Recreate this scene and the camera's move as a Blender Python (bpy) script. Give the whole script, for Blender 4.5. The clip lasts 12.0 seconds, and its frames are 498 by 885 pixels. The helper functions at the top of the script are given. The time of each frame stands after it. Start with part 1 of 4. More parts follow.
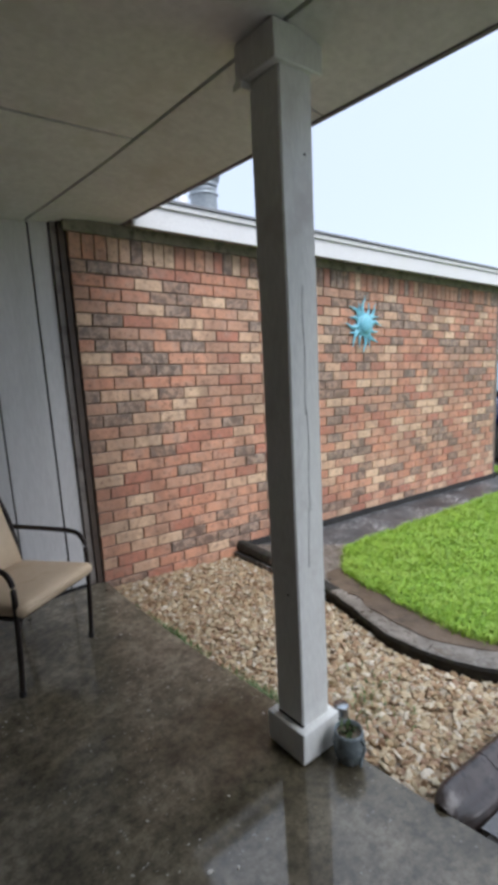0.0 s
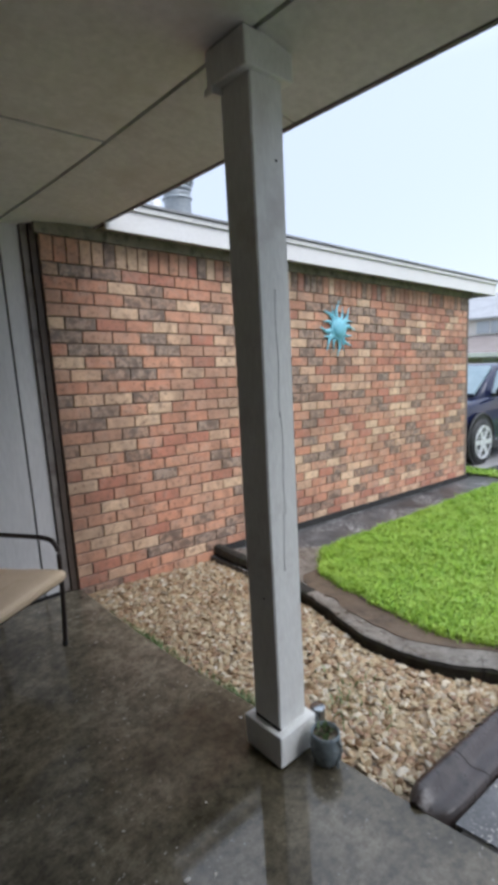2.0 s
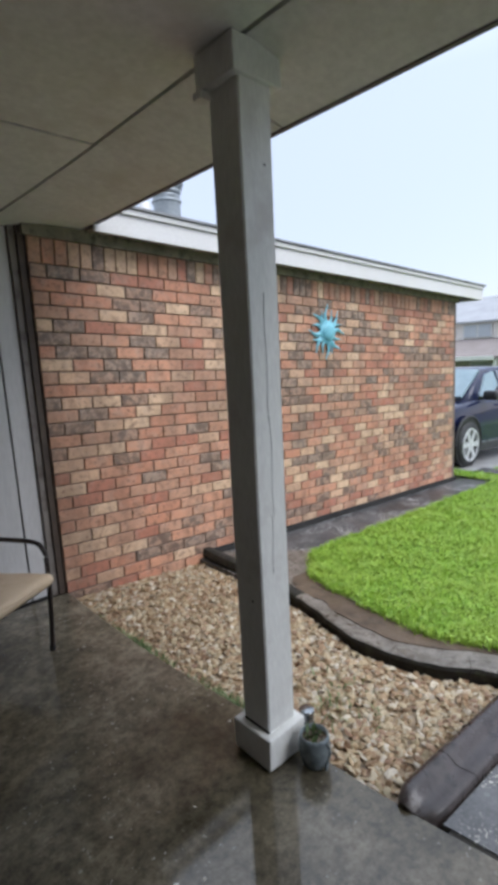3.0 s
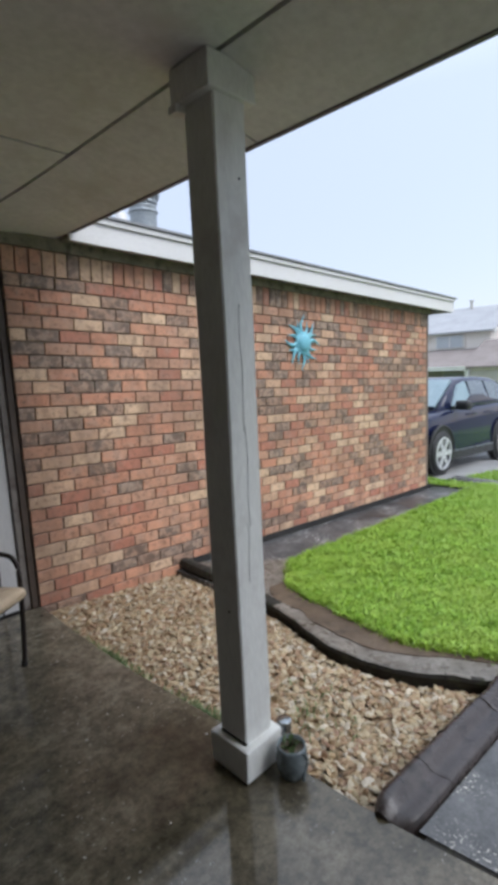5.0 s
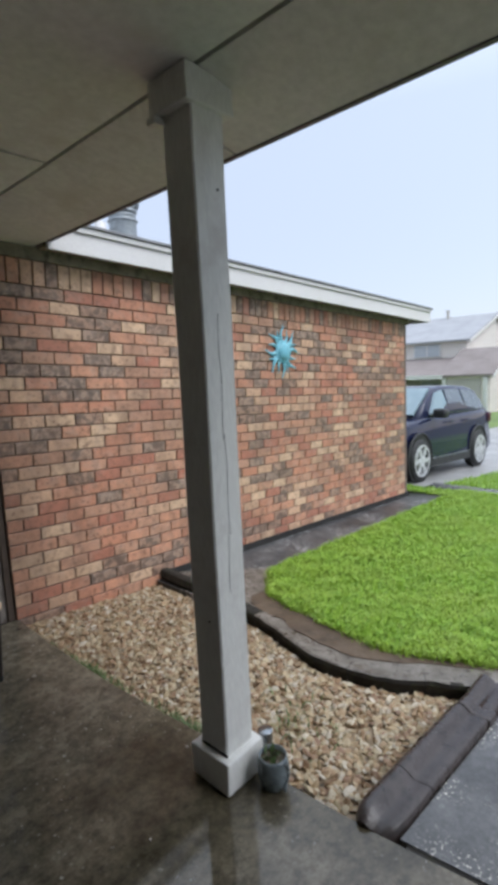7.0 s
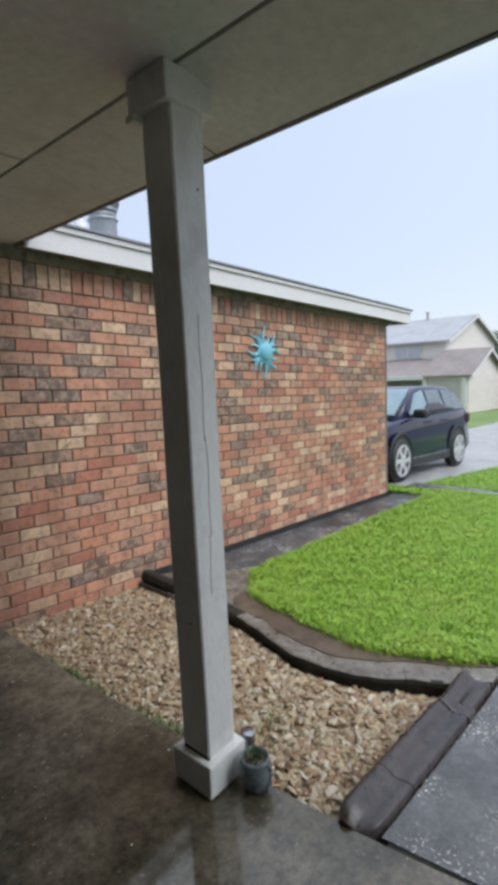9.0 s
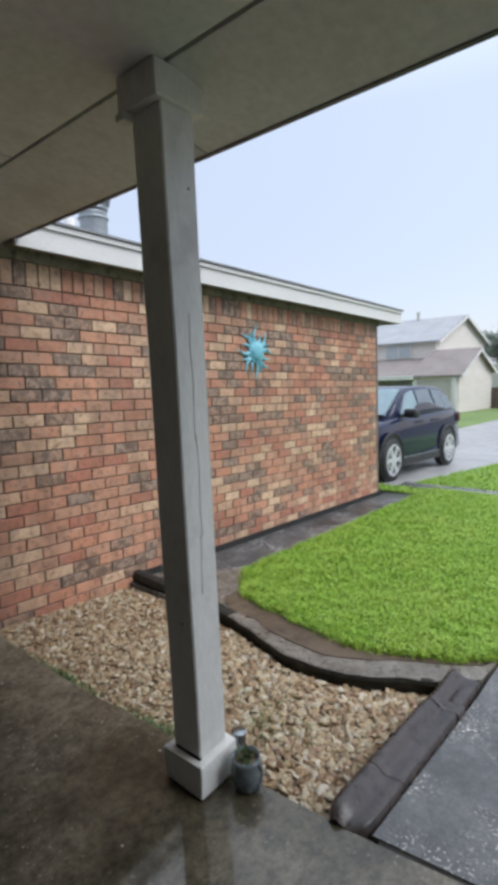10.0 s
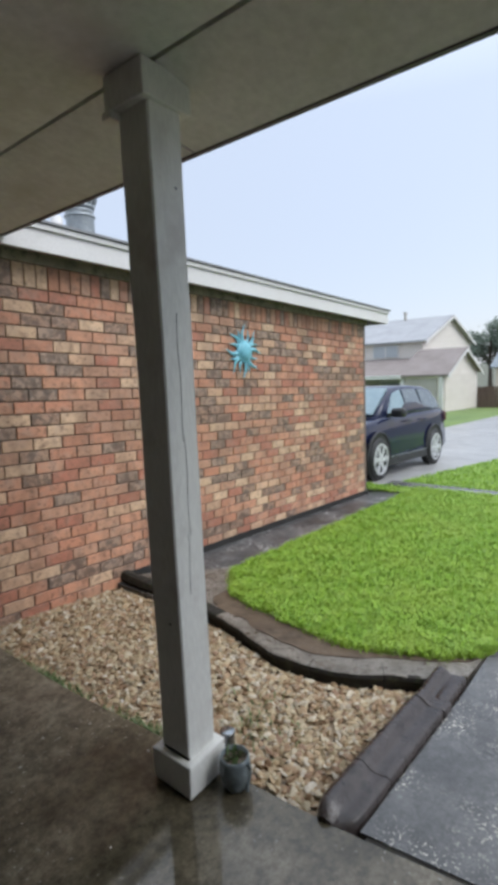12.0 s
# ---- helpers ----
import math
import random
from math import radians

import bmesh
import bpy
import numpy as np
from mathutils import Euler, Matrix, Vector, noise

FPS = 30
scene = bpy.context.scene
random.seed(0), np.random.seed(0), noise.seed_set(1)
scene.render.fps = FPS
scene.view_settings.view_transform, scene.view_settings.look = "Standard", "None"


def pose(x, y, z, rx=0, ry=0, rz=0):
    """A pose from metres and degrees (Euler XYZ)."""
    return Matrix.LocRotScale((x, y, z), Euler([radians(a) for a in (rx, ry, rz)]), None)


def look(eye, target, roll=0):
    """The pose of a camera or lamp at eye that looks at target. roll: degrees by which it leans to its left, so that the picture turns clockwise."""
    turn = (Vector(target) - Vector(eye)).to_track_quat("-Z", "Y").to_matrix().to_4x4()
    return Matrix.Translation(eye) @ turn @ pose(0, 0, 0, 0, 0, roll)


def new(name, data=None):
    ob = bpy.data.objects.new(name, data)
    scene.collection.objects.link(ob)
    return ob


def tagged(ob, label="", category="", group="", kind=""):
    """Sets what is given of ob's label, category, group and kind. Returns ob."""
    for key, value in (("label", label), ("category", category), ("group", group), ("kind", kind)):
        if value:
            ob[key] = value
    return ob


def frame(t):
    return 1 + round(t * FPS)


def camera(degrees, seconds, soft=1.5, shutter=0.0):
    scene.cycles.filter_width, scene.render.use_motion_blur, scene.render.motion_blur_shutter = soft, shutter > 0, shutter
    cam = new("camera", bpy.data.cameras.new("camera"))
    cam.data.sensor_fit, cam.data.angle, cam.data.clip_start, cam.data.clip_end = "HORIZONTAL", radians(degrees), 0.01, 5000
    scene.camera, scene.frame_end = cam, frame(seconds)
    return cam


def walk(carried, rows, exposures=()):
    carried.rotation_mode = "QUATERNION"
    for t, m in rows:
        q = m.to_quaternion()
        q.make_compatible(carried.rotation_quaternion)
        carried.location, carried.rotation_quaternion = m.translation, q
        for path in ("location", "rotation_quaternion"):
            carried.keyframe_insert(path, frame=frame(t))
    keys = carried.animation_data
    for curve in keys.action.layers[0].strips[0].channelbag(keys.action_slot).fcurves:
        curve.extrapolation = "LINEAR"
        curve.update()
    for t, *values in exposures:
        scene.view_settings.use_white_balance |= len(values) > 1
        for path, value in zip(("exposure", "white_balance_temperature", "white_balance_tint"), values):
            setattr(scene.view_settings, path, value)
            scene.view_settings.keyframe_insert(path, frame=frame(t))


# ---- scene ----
cam = camera(52.57, 12.0, soft=5.2)
PATH = [
    (0, -0.005, 0.023, 1.461, 79.89, 3.16, -39.06),
    (0.5, -0.003, 0.021, 1.461, 79.96, 3.25, -39.73),
    (1, -0.002, 0.020, 1.461, 80.00, 3.27, -40.42),
    (1.5, -0.000, 0.018, 1.462, 80.06, 3.23, -41.12),
    (2, 0.000, 0.016, 1.462, 80.14, 3.19, -41.73),
    (2.5, 0.001, 0.015, 1.462, 80.26, 3.10, -42.28),
    (3, 0.001, 0.012, 1.462, 80.40, 3.02, -42.88),
    (5, 0.001, 0.004, 1.464, 81.35, 2.81, -45.44),
    (5.5, 0.000, 0.002, 1.465, 81.62, 2.81, -46.01),
    (6, 0.000, 0.000, 1.465, 81.85, 2.78, -46.59),
    (6.5, 0.002, -0.001, 1.465, 82.05, 2.77, -47.14),
    (7, 0.003, -0.002, 1.465, 82.21, 2.77, -47.59),
    (9, 0.010, -0.003, 1.466, 82.17, 2.68, -49.56),
    (9.5, 0.011, -0.003, 1.466, 82.12, 2.62, -50.07),
    (10, 0.012, -0.004, 1.466, 82.08, 2.57, -50.51),
    (10.5, 0.012, -0.004, 1.467, 82.05, 2.54, -50.87),
    (11, 0.012, -0.005, 1.467, 82.00, 2.54, -51.19),
    (11.5, 0.012, -0.006, 1.468, 81.97, 2.52, -51.49),
    (12, 0.011, -0.007, 1.468, 81.95, 2.51, -51.83),
]
walk(cam, [(r[0], pose(*r[1:])) for r in PATH], exposures=((0, 0.70, 6220, 13), (3, 0.63, 6250, 13), (6, 0.50, 6300, 12), (9, 0.44, 6350, 12), (12, 0.43, 6430, 11)))

# ---- world and light ----
world = bpy.data.worlds.new("overcast")
scene.world = world
world.use_nodes = True
wn, wl = world.node_tree.nodes, world.node_tree.links
wn.clear()
sky = wn.new("ShaderNodeTexSky")
sky.sky_type = "NISHITA"
sky.sun_disc = False
sky.sun_elevation = radians(45)
sky.sun_rotation = radians(120)
sky_bg = wn.new("ShaderNodeBackground")
sky_bg.inputs["Strength"].default_value = 0.03
cloud_bg = wn.new("ShaderNodeBackground")
cloud_bg.inputs["Strength"].default_value = 1.0
cloud_at = wn.new("ShaderNodeTexCoord")
cloud_up = wn.new("ShaderNodeSeparateXYZ")
cloud_ramp = wn.new("ShaderNodeValToRGB")
cloud_ramp.color_ramp.elements[0].position = 0.0
cloud_ramp.color_ramp.elements[0].color = (0.40, 0.440, 0.515, 1)
cloud_ramp.color_ramp.elements[1].position = 0.9
cloud_ramp.color_ramp.elements[1].color = (1.15, 1.27, 1.40, 1)
mid_sky = cloud_ramp.color_ramp.elements.new(0.42)
mid_sky.color = (0.435, 0.492, 0.585, 1)
wl.new(cloud_at.outputs["Generated"], cloud_up.inputs[0])
wl.new(cloud_up.outputs[2], cloud_ramp.inputs[0])
wl.new(cloud_ramp.outputs[0], cloud_bg.inputs["Color"])
add = wn.new("ShaderNodeAddShader")
wout = wn.new("ShaderNodeOutputWorld")
wl.new(sky.outputs[0], sky_bg.inputs["Color"])
wl.new(sky_bg.outputs[0], add.inputs[0])
wl.new(cloud_bg.outputs[0], add.inputs[1])
wl.new(add.outputs[0], wout.inputs["Surface"])

sun_data = bpy.data.lights.new("sun", "SUN")
sun_data.energy, sun_data.angle, sun_data.color = 1.5, radians(40), (1.0, 0.99, 0.975)
sun_lamp = new("sun", sun_data)
sun_lamp.matrix_world = look((1.5, -9.5, 11), (0, 1, 0))

# ---- materials ----
def nt(name):
    m = bpy.data.materials.new(name)
    m.use_nodes = True
    n, l = m.node_tree.nodes, m.node_tree.links
    return m, n, l, n["Principled BSDF"]


def noise_node(n, l, scale, detail=4, rough=0.55, coord="Object", stretch=(1, 1, 1), shift=None):
    tc = n.new("ShaderNodeTexCoord")
    mp = n.new("ShaderNodeMapping")
    mp.inputs["Scale"].default_value = stretch
    tx = n.new("ShaderNodeTexNoise")
    tx.inputs["Scale"].default_value, tx.inputs["Detail"].default_value = scale, detail
    tx.inputs["Roughness"].default_value = rough
    l.new(tc.outputs[coord], mp.inputs[0])
    l.new(mp.outputs[0], tx.inputs["Vector"])
    if shift:
        far = n.new("ShaderNodeMath")
        far.operation = "MULTIPLY"
        far.inputs[1].default_value = 53.0
        l.new(shift, far.inputs[0])
        l.new(far.outputs[0], mp.inputs["Location"])
    return tx.outputs["Fac"]


def ramp(n, l, fac, stops, constant=False):
    r = n.new("ShaderNodeValToRGB")
    if constant:
        r.color_ramp.interpolation = "CONSTANT"
    while len(r.color_ramp.elements) < len(stops):
        r.color_ramp.elements.new(0.5)
    for e, (p, c) in zip(r.color_ramp.elements, stops):
        e.position, e.color = p, (*c, 1) if not isinstance(c, float) else (c, c, c, 1)
    l.new(fac, r.inputs[0])
    return r.outputs[0]


def blend(n, l, fac, a, b, kind="MIX"):
    x = n.new("ShaderNodeMix")
    x.data_type, x.blend_type = "RGBA", kind
    for sock, v in ((x.inputs[0], fac), (x.inputs[6], a), (x.inputs[7], b)):
        if isinstance(v, (int, float)):
            sock.default_value = v
        elif isinstance(v, tuple):
            sock.default_value = (*v, 1)
        else:
            l.new(v, sock)
    return x.outputs[2]


def bump(n, l, p, height, strength, distance=0.01):
    b = n.new("ShaderNodeBump")
    b.inputs["Strength"].default_value, b.inputs["Distance"].default_value = strength, distance
    l.new(height, b.inputs["Height"])
    l.new(b.outputs[0], p.inputs["Normal"])


def surface(name, c0, c1, rough=(0.5, 0.7), fine=60, coarse=3, stain=None, bumps=0.15, metal=0.0, stretch=(1, 1, 1), dist=0.004):
    """A weathered surface: two colours mixed by a coarse noise, with grain, stains and relief."""
    m, n, l, p = nt(name)
    big = noise_node(n, l, coarse, 5, 0.6, stretch=stretch)
    col = ramp(n, l, big, [(0.3, c0), (0.7, c1)])
    grain = noise_node(n, l, fine, 3, 0.6, stretch=stretch)
    col = blend(n, l, 0.25, col, ramp(n, l, grain, [(0.3, 0.35), (0.7, 1.0)]), "MULTIPLY")
    if stain:
        spots = noise_node(n, l, coarse * 2.3, 6, 0.65)
        col = blend(n, l, ramp(n, l, spots, [(0.52, 0.0), (0.68, 1.0)]), col, stain)
    l.new(col, p.inputs["Base Color"])
    rr = ramp(n, l, noise_node(n, l, coarse * 1.7, 4), [(0.35, float(rough[0])), (0.65, float(rough[1]))])
    l.new(rr, p.inputs["Roughness"])
    p.inputs["Metallic"].default_value = metal
    if bumps:
        bump(n, l, p, grain, bumps, dist)
    return m


def brick_material(name, per_object):
    m, n, l, p = nt(name)
    if per_object:
        rnd = n.new("ShaderNodeObjectInfo").outputs["Random"]
    else:
        rnd = n.new("ShaderNodeNewGeometry").outputs["Random Per Island"]
    base = ramp(n, l, rnd, [(0.0, (0.500, 0.192, 0.122)), (0.13, (0.600, 0.270, 0.162)), (0.30, (0.655, 0.325, 0.198)),
                            (0.45, (0.580, 0.320, 0.205)), (0.57, (0.750, 0.520, 0.335)), (0.67, (0.685, 0.440, 0.280)),
                            (0.76, (0.470, 0.300, 0.205)), (0.88, (0.425, 0.305, 0.225))], True)
    base = blend(n, l, 0.09, base, (0.585, 0.330, 0.210))
    flash = noise_node(n, l, 19, 4, 0.7, shift=rnd)
    scorch = n.new("ShaderNodeMath")
    scorch.operation = "GREATER_THAN"
    scorch.inputs[1].default_value = 0.76
    l.new(rnd, scorch.inputs[0])
    dark = n.new("ShaderNodeMath")
    dark.operation = "MULTIPLY"
    l.new(ramp(n, l, flash, [(0.42, 0.0), (0.56, 0.80)]), dark.inputs[0])
    l.new(scorch.outputs[0], dark.inputs[1])
    col = blend(n, l, dark.outputs[0], base, (0.085, 0.068, 0.058))
    grit = noise_node(n, l, 130, 4, 0.7, shift=rnd)
    col = blend(n, l, 0.35, col, ramp(n, l, grit, [(0.3, 0.45), (0.65, 1.0)]), "MULTIPLY")
    worn = noise_node(n, l, 11, 5, 0.6, shift=rnd)
    col = blend(n, l, ramp(n, l, worn, [(0.48, 0.0), (0.70, 0.45)]), col, (0.42, 0.33, 0.26))
    at = n.new("ShaderNodeNewGeometry").outputs["Position"]
    for sc, st, amt, lo, hi in ((1.3, (1, 1, 1), 0.42, 0.43, 0.66), (5.0, (1, 1, 0.35), 0.42, 0.46, 0.64), (17.0, (1, 1, 1), 0.36, 0.48, 0.66), (34.0, (1, 1, 1), 0.75, 0.55, 0.67)):
        mp = n.new("ShaderNodeMapping")
        mp.inputs["Scale"].default_value = st
        tx = n.new("ShaderNodeTexNoise")
        tx.inputs["Scale"].default_value, tx.inputs["Detail"].default_value, tx.inputs["Roughness"].default_value = sc, 6, 0.65
        l.new(at, mp.inputs[0])
        l.new(mp.outputs[0], tx.inputs["Vector"])
        col = blend(n, l, ramp(n, l, tx.outputs["Fac"], [(lo, 0.0), (hi, amt)]), col, (0.165, 0.095, 0.062))
    l.new(col, p.inputs["Base Color"])
    p.inputs["Roughness"].default_value = 0.66
    bump(n, l, p, grit, 0.4, 0.003)
    return m


def piece_material(name, stops, per_object=True, rough=0.5, fine=45, dark=0.45, bumps=0.3, patches=None):
    """Loose pieces whose colour differs from one to the next."""
    m, n, l, p = nt(name)
    if per_object:
        rnd = n.new("ShaderNodeObjectInfo").outputs["Random"]
    else:
        rnd = n.new("ShaderNodeNewGeometry").outputs["Random Per Island"]
    col = ramp(n, l, rnd, stops)
    g = noise_node(n, l, fine, 4, 0.65, shift=rnd)
    col = blend(n, l, 0.5, col, ramp(n, l, g, [(0.3, dark), (0.7, 1.0)]), "MULTIPLY")
    if patches:
        wide = noise_node(n, l, 2.2, 5, 0.65)
        col = blend(n, l, ramp(n, l, wide, [(0.40, 0.0), (0.66, 0.75)]), col, patches)
    l.new(col, p.inputs["Base Color"])
    p.inputs["Roughness"].default_value = rough
    if bumps:
        bump(n, l, p, g, bumps, 0.003)
    return m


def wet_concrete(name, c0, c1, film, specks, puddle, mottle=1.0, chip=(0.67, 48), relief=0.05):
    """Concrete under a film of rain: puddles where a slow noise is low, damp mottles and pale specks."""
    m, n, l, p = nt(name)
    big = noise_node(n, l, 1.1, 5, 0.6)
    mid = noise_node(n, l, 5.5, 5, 0.65)
    col = ramp(n, l, big, [(0.32, c0), (0.68, c1)])
    col = blend(n, l, 0.85 * mottle, col, ramp(n, l, mid, [(0.34, 0.38), (0.62, 1.0)]), "MULTIPLY")
    blot = noise_node(n, l, 24, 5, 0.75)
    col = blend(n, l, 0.85 * mottle, col, ramp(n, l, blot, [(0.38, 0.42), (0.58, 1.0)]), "MULTIPLY")
    fine = noise_node(n, l, 80, 3, 0.7)
    col = blend(n, l, 0.5, col, ramp(n, l, fine, [(0.35, 0.5), (0.65, 1.0)]), "MULTIPLY")
    chips = noise_node(n, l, chip[1], 2, 0.5)
    patch = noise_node(n, l, 2.6, 3, 0.6)
    both = blend(n, l, 1.0, ramp(n, l, chips, [(chip[0], 0.0), (chip[0] + 0.05, 1.0)]), ramp(n, l, patch, [(0.47, 0.0), (0.66, 0.9)]), "MULTIPLY")
    col = blend(n, l, both, col, specks)
    l.new(col, p.inputs["Base Color"])
    wet = noise_node(n, l, 1.6, 4, 0.6)
    l.new(ramp(n, l, wet, [(0.46, float(film)), (0.66, float(puddle))]), p.inputs["Roughness"])
    p.inputs["Specular IOR Level"].default_value = 0.5
    pits = blend(n, l, 0.55, blot, fine)
    bump(n, l, p, pits, relief, 0.004)
    return m


M_BRICK = brick_material("fired_brick", True)
M_BRICK_I = brick_material("fired_brick_far", False)
M_MORTAR = surface("mortar", (0.125, 0.092, 0.072), (0.21, 0.160, 0.127), (0.85, 0.95), 120, 6, (0.09, 0.075, 0.065))
M_SLAB = wet_concrete("wet_porch_concrete", (0.115, 0.097, 0.058), (0.310, 0.270, 0.200), 0.035, (0.52, 0.50, 0.45), 0.24, 1.0, (0.655, 52), 0.03)
M_WALK = wet_concrete("wet_walk_concrete", (0.125, 0.125, 0.125), (0.21, 0.21, 0.205), 0.14, (0.66, 0.62, 0.54), 0.42, 0.6, (0.585, 85), 0.15)
M_DRIVE = wet_concrete("wet_drive_concrete", (0.38, 0.375, 0.37), (0.50, 0.495, 0.485), 0.28, (0.55, 0.55, 0.53), 0.5, 0.3)
M_KERB = surface("damp_kerb_concrete", (0.105, 0.088, 0.068), (0.275, 0.250, 0.215), (0.2, 0.55), 75, 9, (0.065, 0.048, 0.033), 0.9)
M_BLACKCON = surface("near_black_concrete", (0.008, 0.007, 0.005), (0.024, 0.020, 0.014), (0.65, 0.9), 60, 9, (0.03, 0.034, 0.014), 0.6)
# the strip's pale specks paint wet glints into its colour
M_STRIP = wet_concrete("wet_strip_concrete", (0.085, 0.085, 0.085), (0.17, 0.17, 0.17), 0.35, (0.62, 0.62, 0.60), 0.65, 1.0, (0.56, 38), 0.5)
M_SOIL = surface("damp_soil", (0.075, 0.050, 0.032), (0.15, 0.105, 0.066), (0.45, 0.8), 45, 5, (0.05, 0.035, 0.022), 0.8)
M_BED = surface("gravel_bed", (0.30, 0.21, 0.13), (0.44, 0.33, 0.21), (0.6, 0.9), 40, 9, (0.07, 0.055, 0.04), 0.6)
M_TURF = surface("turf", (0.12, 0.22, 0.02), (0.21, 0.34, 0.035), (0.6, 0.8), 90, 2.2, (0.08, 0.15, 0.02), 0.6)
M_WHITE = surface("white_trim_paint", (0.69, 0.675, 0.66), (0.76, 0.745, 0.73), (0.45, 0.6), 90, 0.9, (0.66, 0.64, 0.615), 0.0)
M_FIELD = surface("worn_ground", (0.10, 0.105, 0.07), (0.15, 0.15, 0.11), (0.7, 0.9), 30, 0.4, (0.07, 0.09, 0.04), 0.4)
M_POST = surface("grey_post_paint", (0.70, 0.70, 0.665), (0.78, 0.78, 0.74), (0.42, 0.6), 45, 2.0, (0.56, 0.54, 0.51), 0.1, stretch=(3, 3, 0.5))
M_CEIL = surface("ceiling_paint", (0.68, 0.67, 0.65), (0.77, 0.76, 0.735), (0.6, 0.75), 30, 1.2, (0.58, 0.56, 0.52), 0.06)
M_SIDE = surface("grey_panel_siding", (0.54, 0.525, 0.51), (0.63, 0.615, 0.60), (0.55, 0.7), 40, 1.6, None, 0.12, stretch=(4, 4, 0.4))
M_BROWN = surface("brown_trim", (0.05, 0.034, 0.025), (0.10, 0.07, 0.05), (0.5, 0.7), 50, 8, None, 0.3)
M_GAP = surface("dark_gap", (0.015, 0.014, 0.013), (0.03, 0.028, 0.025), (0.8, 0.9), 50, 5, None, 0)
M_DRIP = surface("dark_drip_edge", (0.06, 0.055, 0.06), (0.11, 0.10, 0.105), (0.4, 0.6), 50, 5, None, 0.05)
M_ROOF = surface("grey_shingle", (0.20, 0.20, 0.21), (0.32, 0.32, 0.33), (0.8, 0.95), 25, 2, None, 0.4)
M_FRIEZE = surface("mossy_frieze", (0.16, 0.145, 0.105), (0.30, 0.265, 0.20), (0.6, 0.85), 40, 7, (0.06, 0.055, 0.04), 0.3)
M_EDGER = surface("wet_dark_edger", (0.032, 0.024, 0.022), (0.064, 0.050, 0.046), (0.16, 0.40), 70, 7, (0.014, 0.010, 0.008), 0.45)

# ---- helpers of the scene ----
GRADE, SKEW, WALL_Y, WALL_X = 0.0470, -0.0302, 3.124, 1.3


def fall(x):
    """Height of the ground, which falls away from the porch."""
    return -GRADE * min(max(x - WALL_X, 0.0), 50.0)


def on_wall(u, h, d=0.0):
    """A point of the brick wing: u along it, h up from its foot, d behind its face."""
    return Vector((u, WALL_Y + SKEW * (u - WALL_X) + d, h - GRADE * (u - WALL_X)))


def mesh_ob(name, bm, material, smooth=False):
    me = bpy.data.meshes.new(name)
    bm.normal_update()
    bm.to_mesh(me)
    bm.free()
    if material:
        me.materials.append(material)
    if smooth:
        for f in me.polygons:
            f.use_smooth = True
    return new(name, me)


def part(name, bm, material, parent, label="", smooth=False):
    ob = mesh_ob(name, bm, material, smooth)
    ob.parent = parent
    if label:
        tagged(ob, label)
    return ob


def thing(name, label, category, place=(0, 0, 0), rz=0.0, group=""):
    ob = new(name)
    ob.empty_display_size = 0.1
    ob.matrix_basis = pose(*place, 0, 0, rz)
    return tagged(ob, label, category, group)


def box(bm, lo, hi, bevel=0.0, warp=None):
    v = bmesh.ops.create_cube(bm, size=1.0)["verts"]
    for q in v:
        q.co = Vector([lo[i] + (q.co[i] + 0.5) * (hi[i] - lo[i]) for i in range(3)])
    if bevel:
        es = list({e for q in v for e in q.link_edges})
        v = [g for g in bmesh.ops.bevel(bm, geom=es, offset=bevel, segments=2, affect="EDGES", profile=0.6)["verts"]]
    if warp:
        for q in v:
            q.co = warp(q.co)
    return bm


def boxed(lo, hi, bevel=0.0, warp=None):
    return box(bmesh.new(), lo, hi, bevel, warp)


def to_wall(c):
    """From wing coordinates (along, behind, up) into the world."""
    return on_wall(c.x, c.z, c.y)


def on_ground(c):
    return Vector((c.x, c.y, c.z + fall(c.x)))


def tube(bm, pts, r, seg=10, closed=True):
    """A round bar along a line of points."""
    pts = [Vector(p) for p in pts]
    rings = []
    for i, p in enumerate(pts):
        d = (pts[min(i + 1, len(pts) - 1)] - pts[max(i - 1, 0)]).normalized()
        a = d.cross(Vector((0, 0, 1)))
        if a.length < 0.05:
            a = d.cross(Vector((0, 1, 0)))
        a.normalize()
        b = d.cross(a)
        rr = r[i] if isinstance(r, (list, tuple)) else r
        rings.append([bm.verts.new(p + rr * (math.cos(k * math.tau / seg) * a + math.sin(k * math.tau / seg) * b)) for k in range(seg)])
    for i in range(len(rings) - 1):
        for k in range(seg):
            bm.faces.new((rings[i][k], rings[i][(k + 1) % seg], rings[i + 1][(k + 1) % seg], rings[i + 1][k]))
    if closed:
        bm.faces.new(rings[0][::-1])
        bm.faces.new(rings[-1])
    bmesh.ops.recalc_face_normals(bm, faces=bm.faces)
    return bm


def lathe(bm, rows, seg=24, at=(0, 0, 0)):
    rings = [[bm.verts.new((at[0] + r * math.cos(k * math.tau / seg), at[1] + r * math.sin(k * math.tau / seg), at[2] + z)) for k in range(seg)] for r, z in rows]
    for i in range(len(rings) - 1):
        for k in range(seg):
            bm.faces.new((rings[i][k], rings[i][(k + 1) % seg], rings[i + 1][(k + 1) % seg], rings[i + 1][k]))
    bm.faces.new(rings[0][::-1])
    bm.faces.new(rings[-1])
    return bm


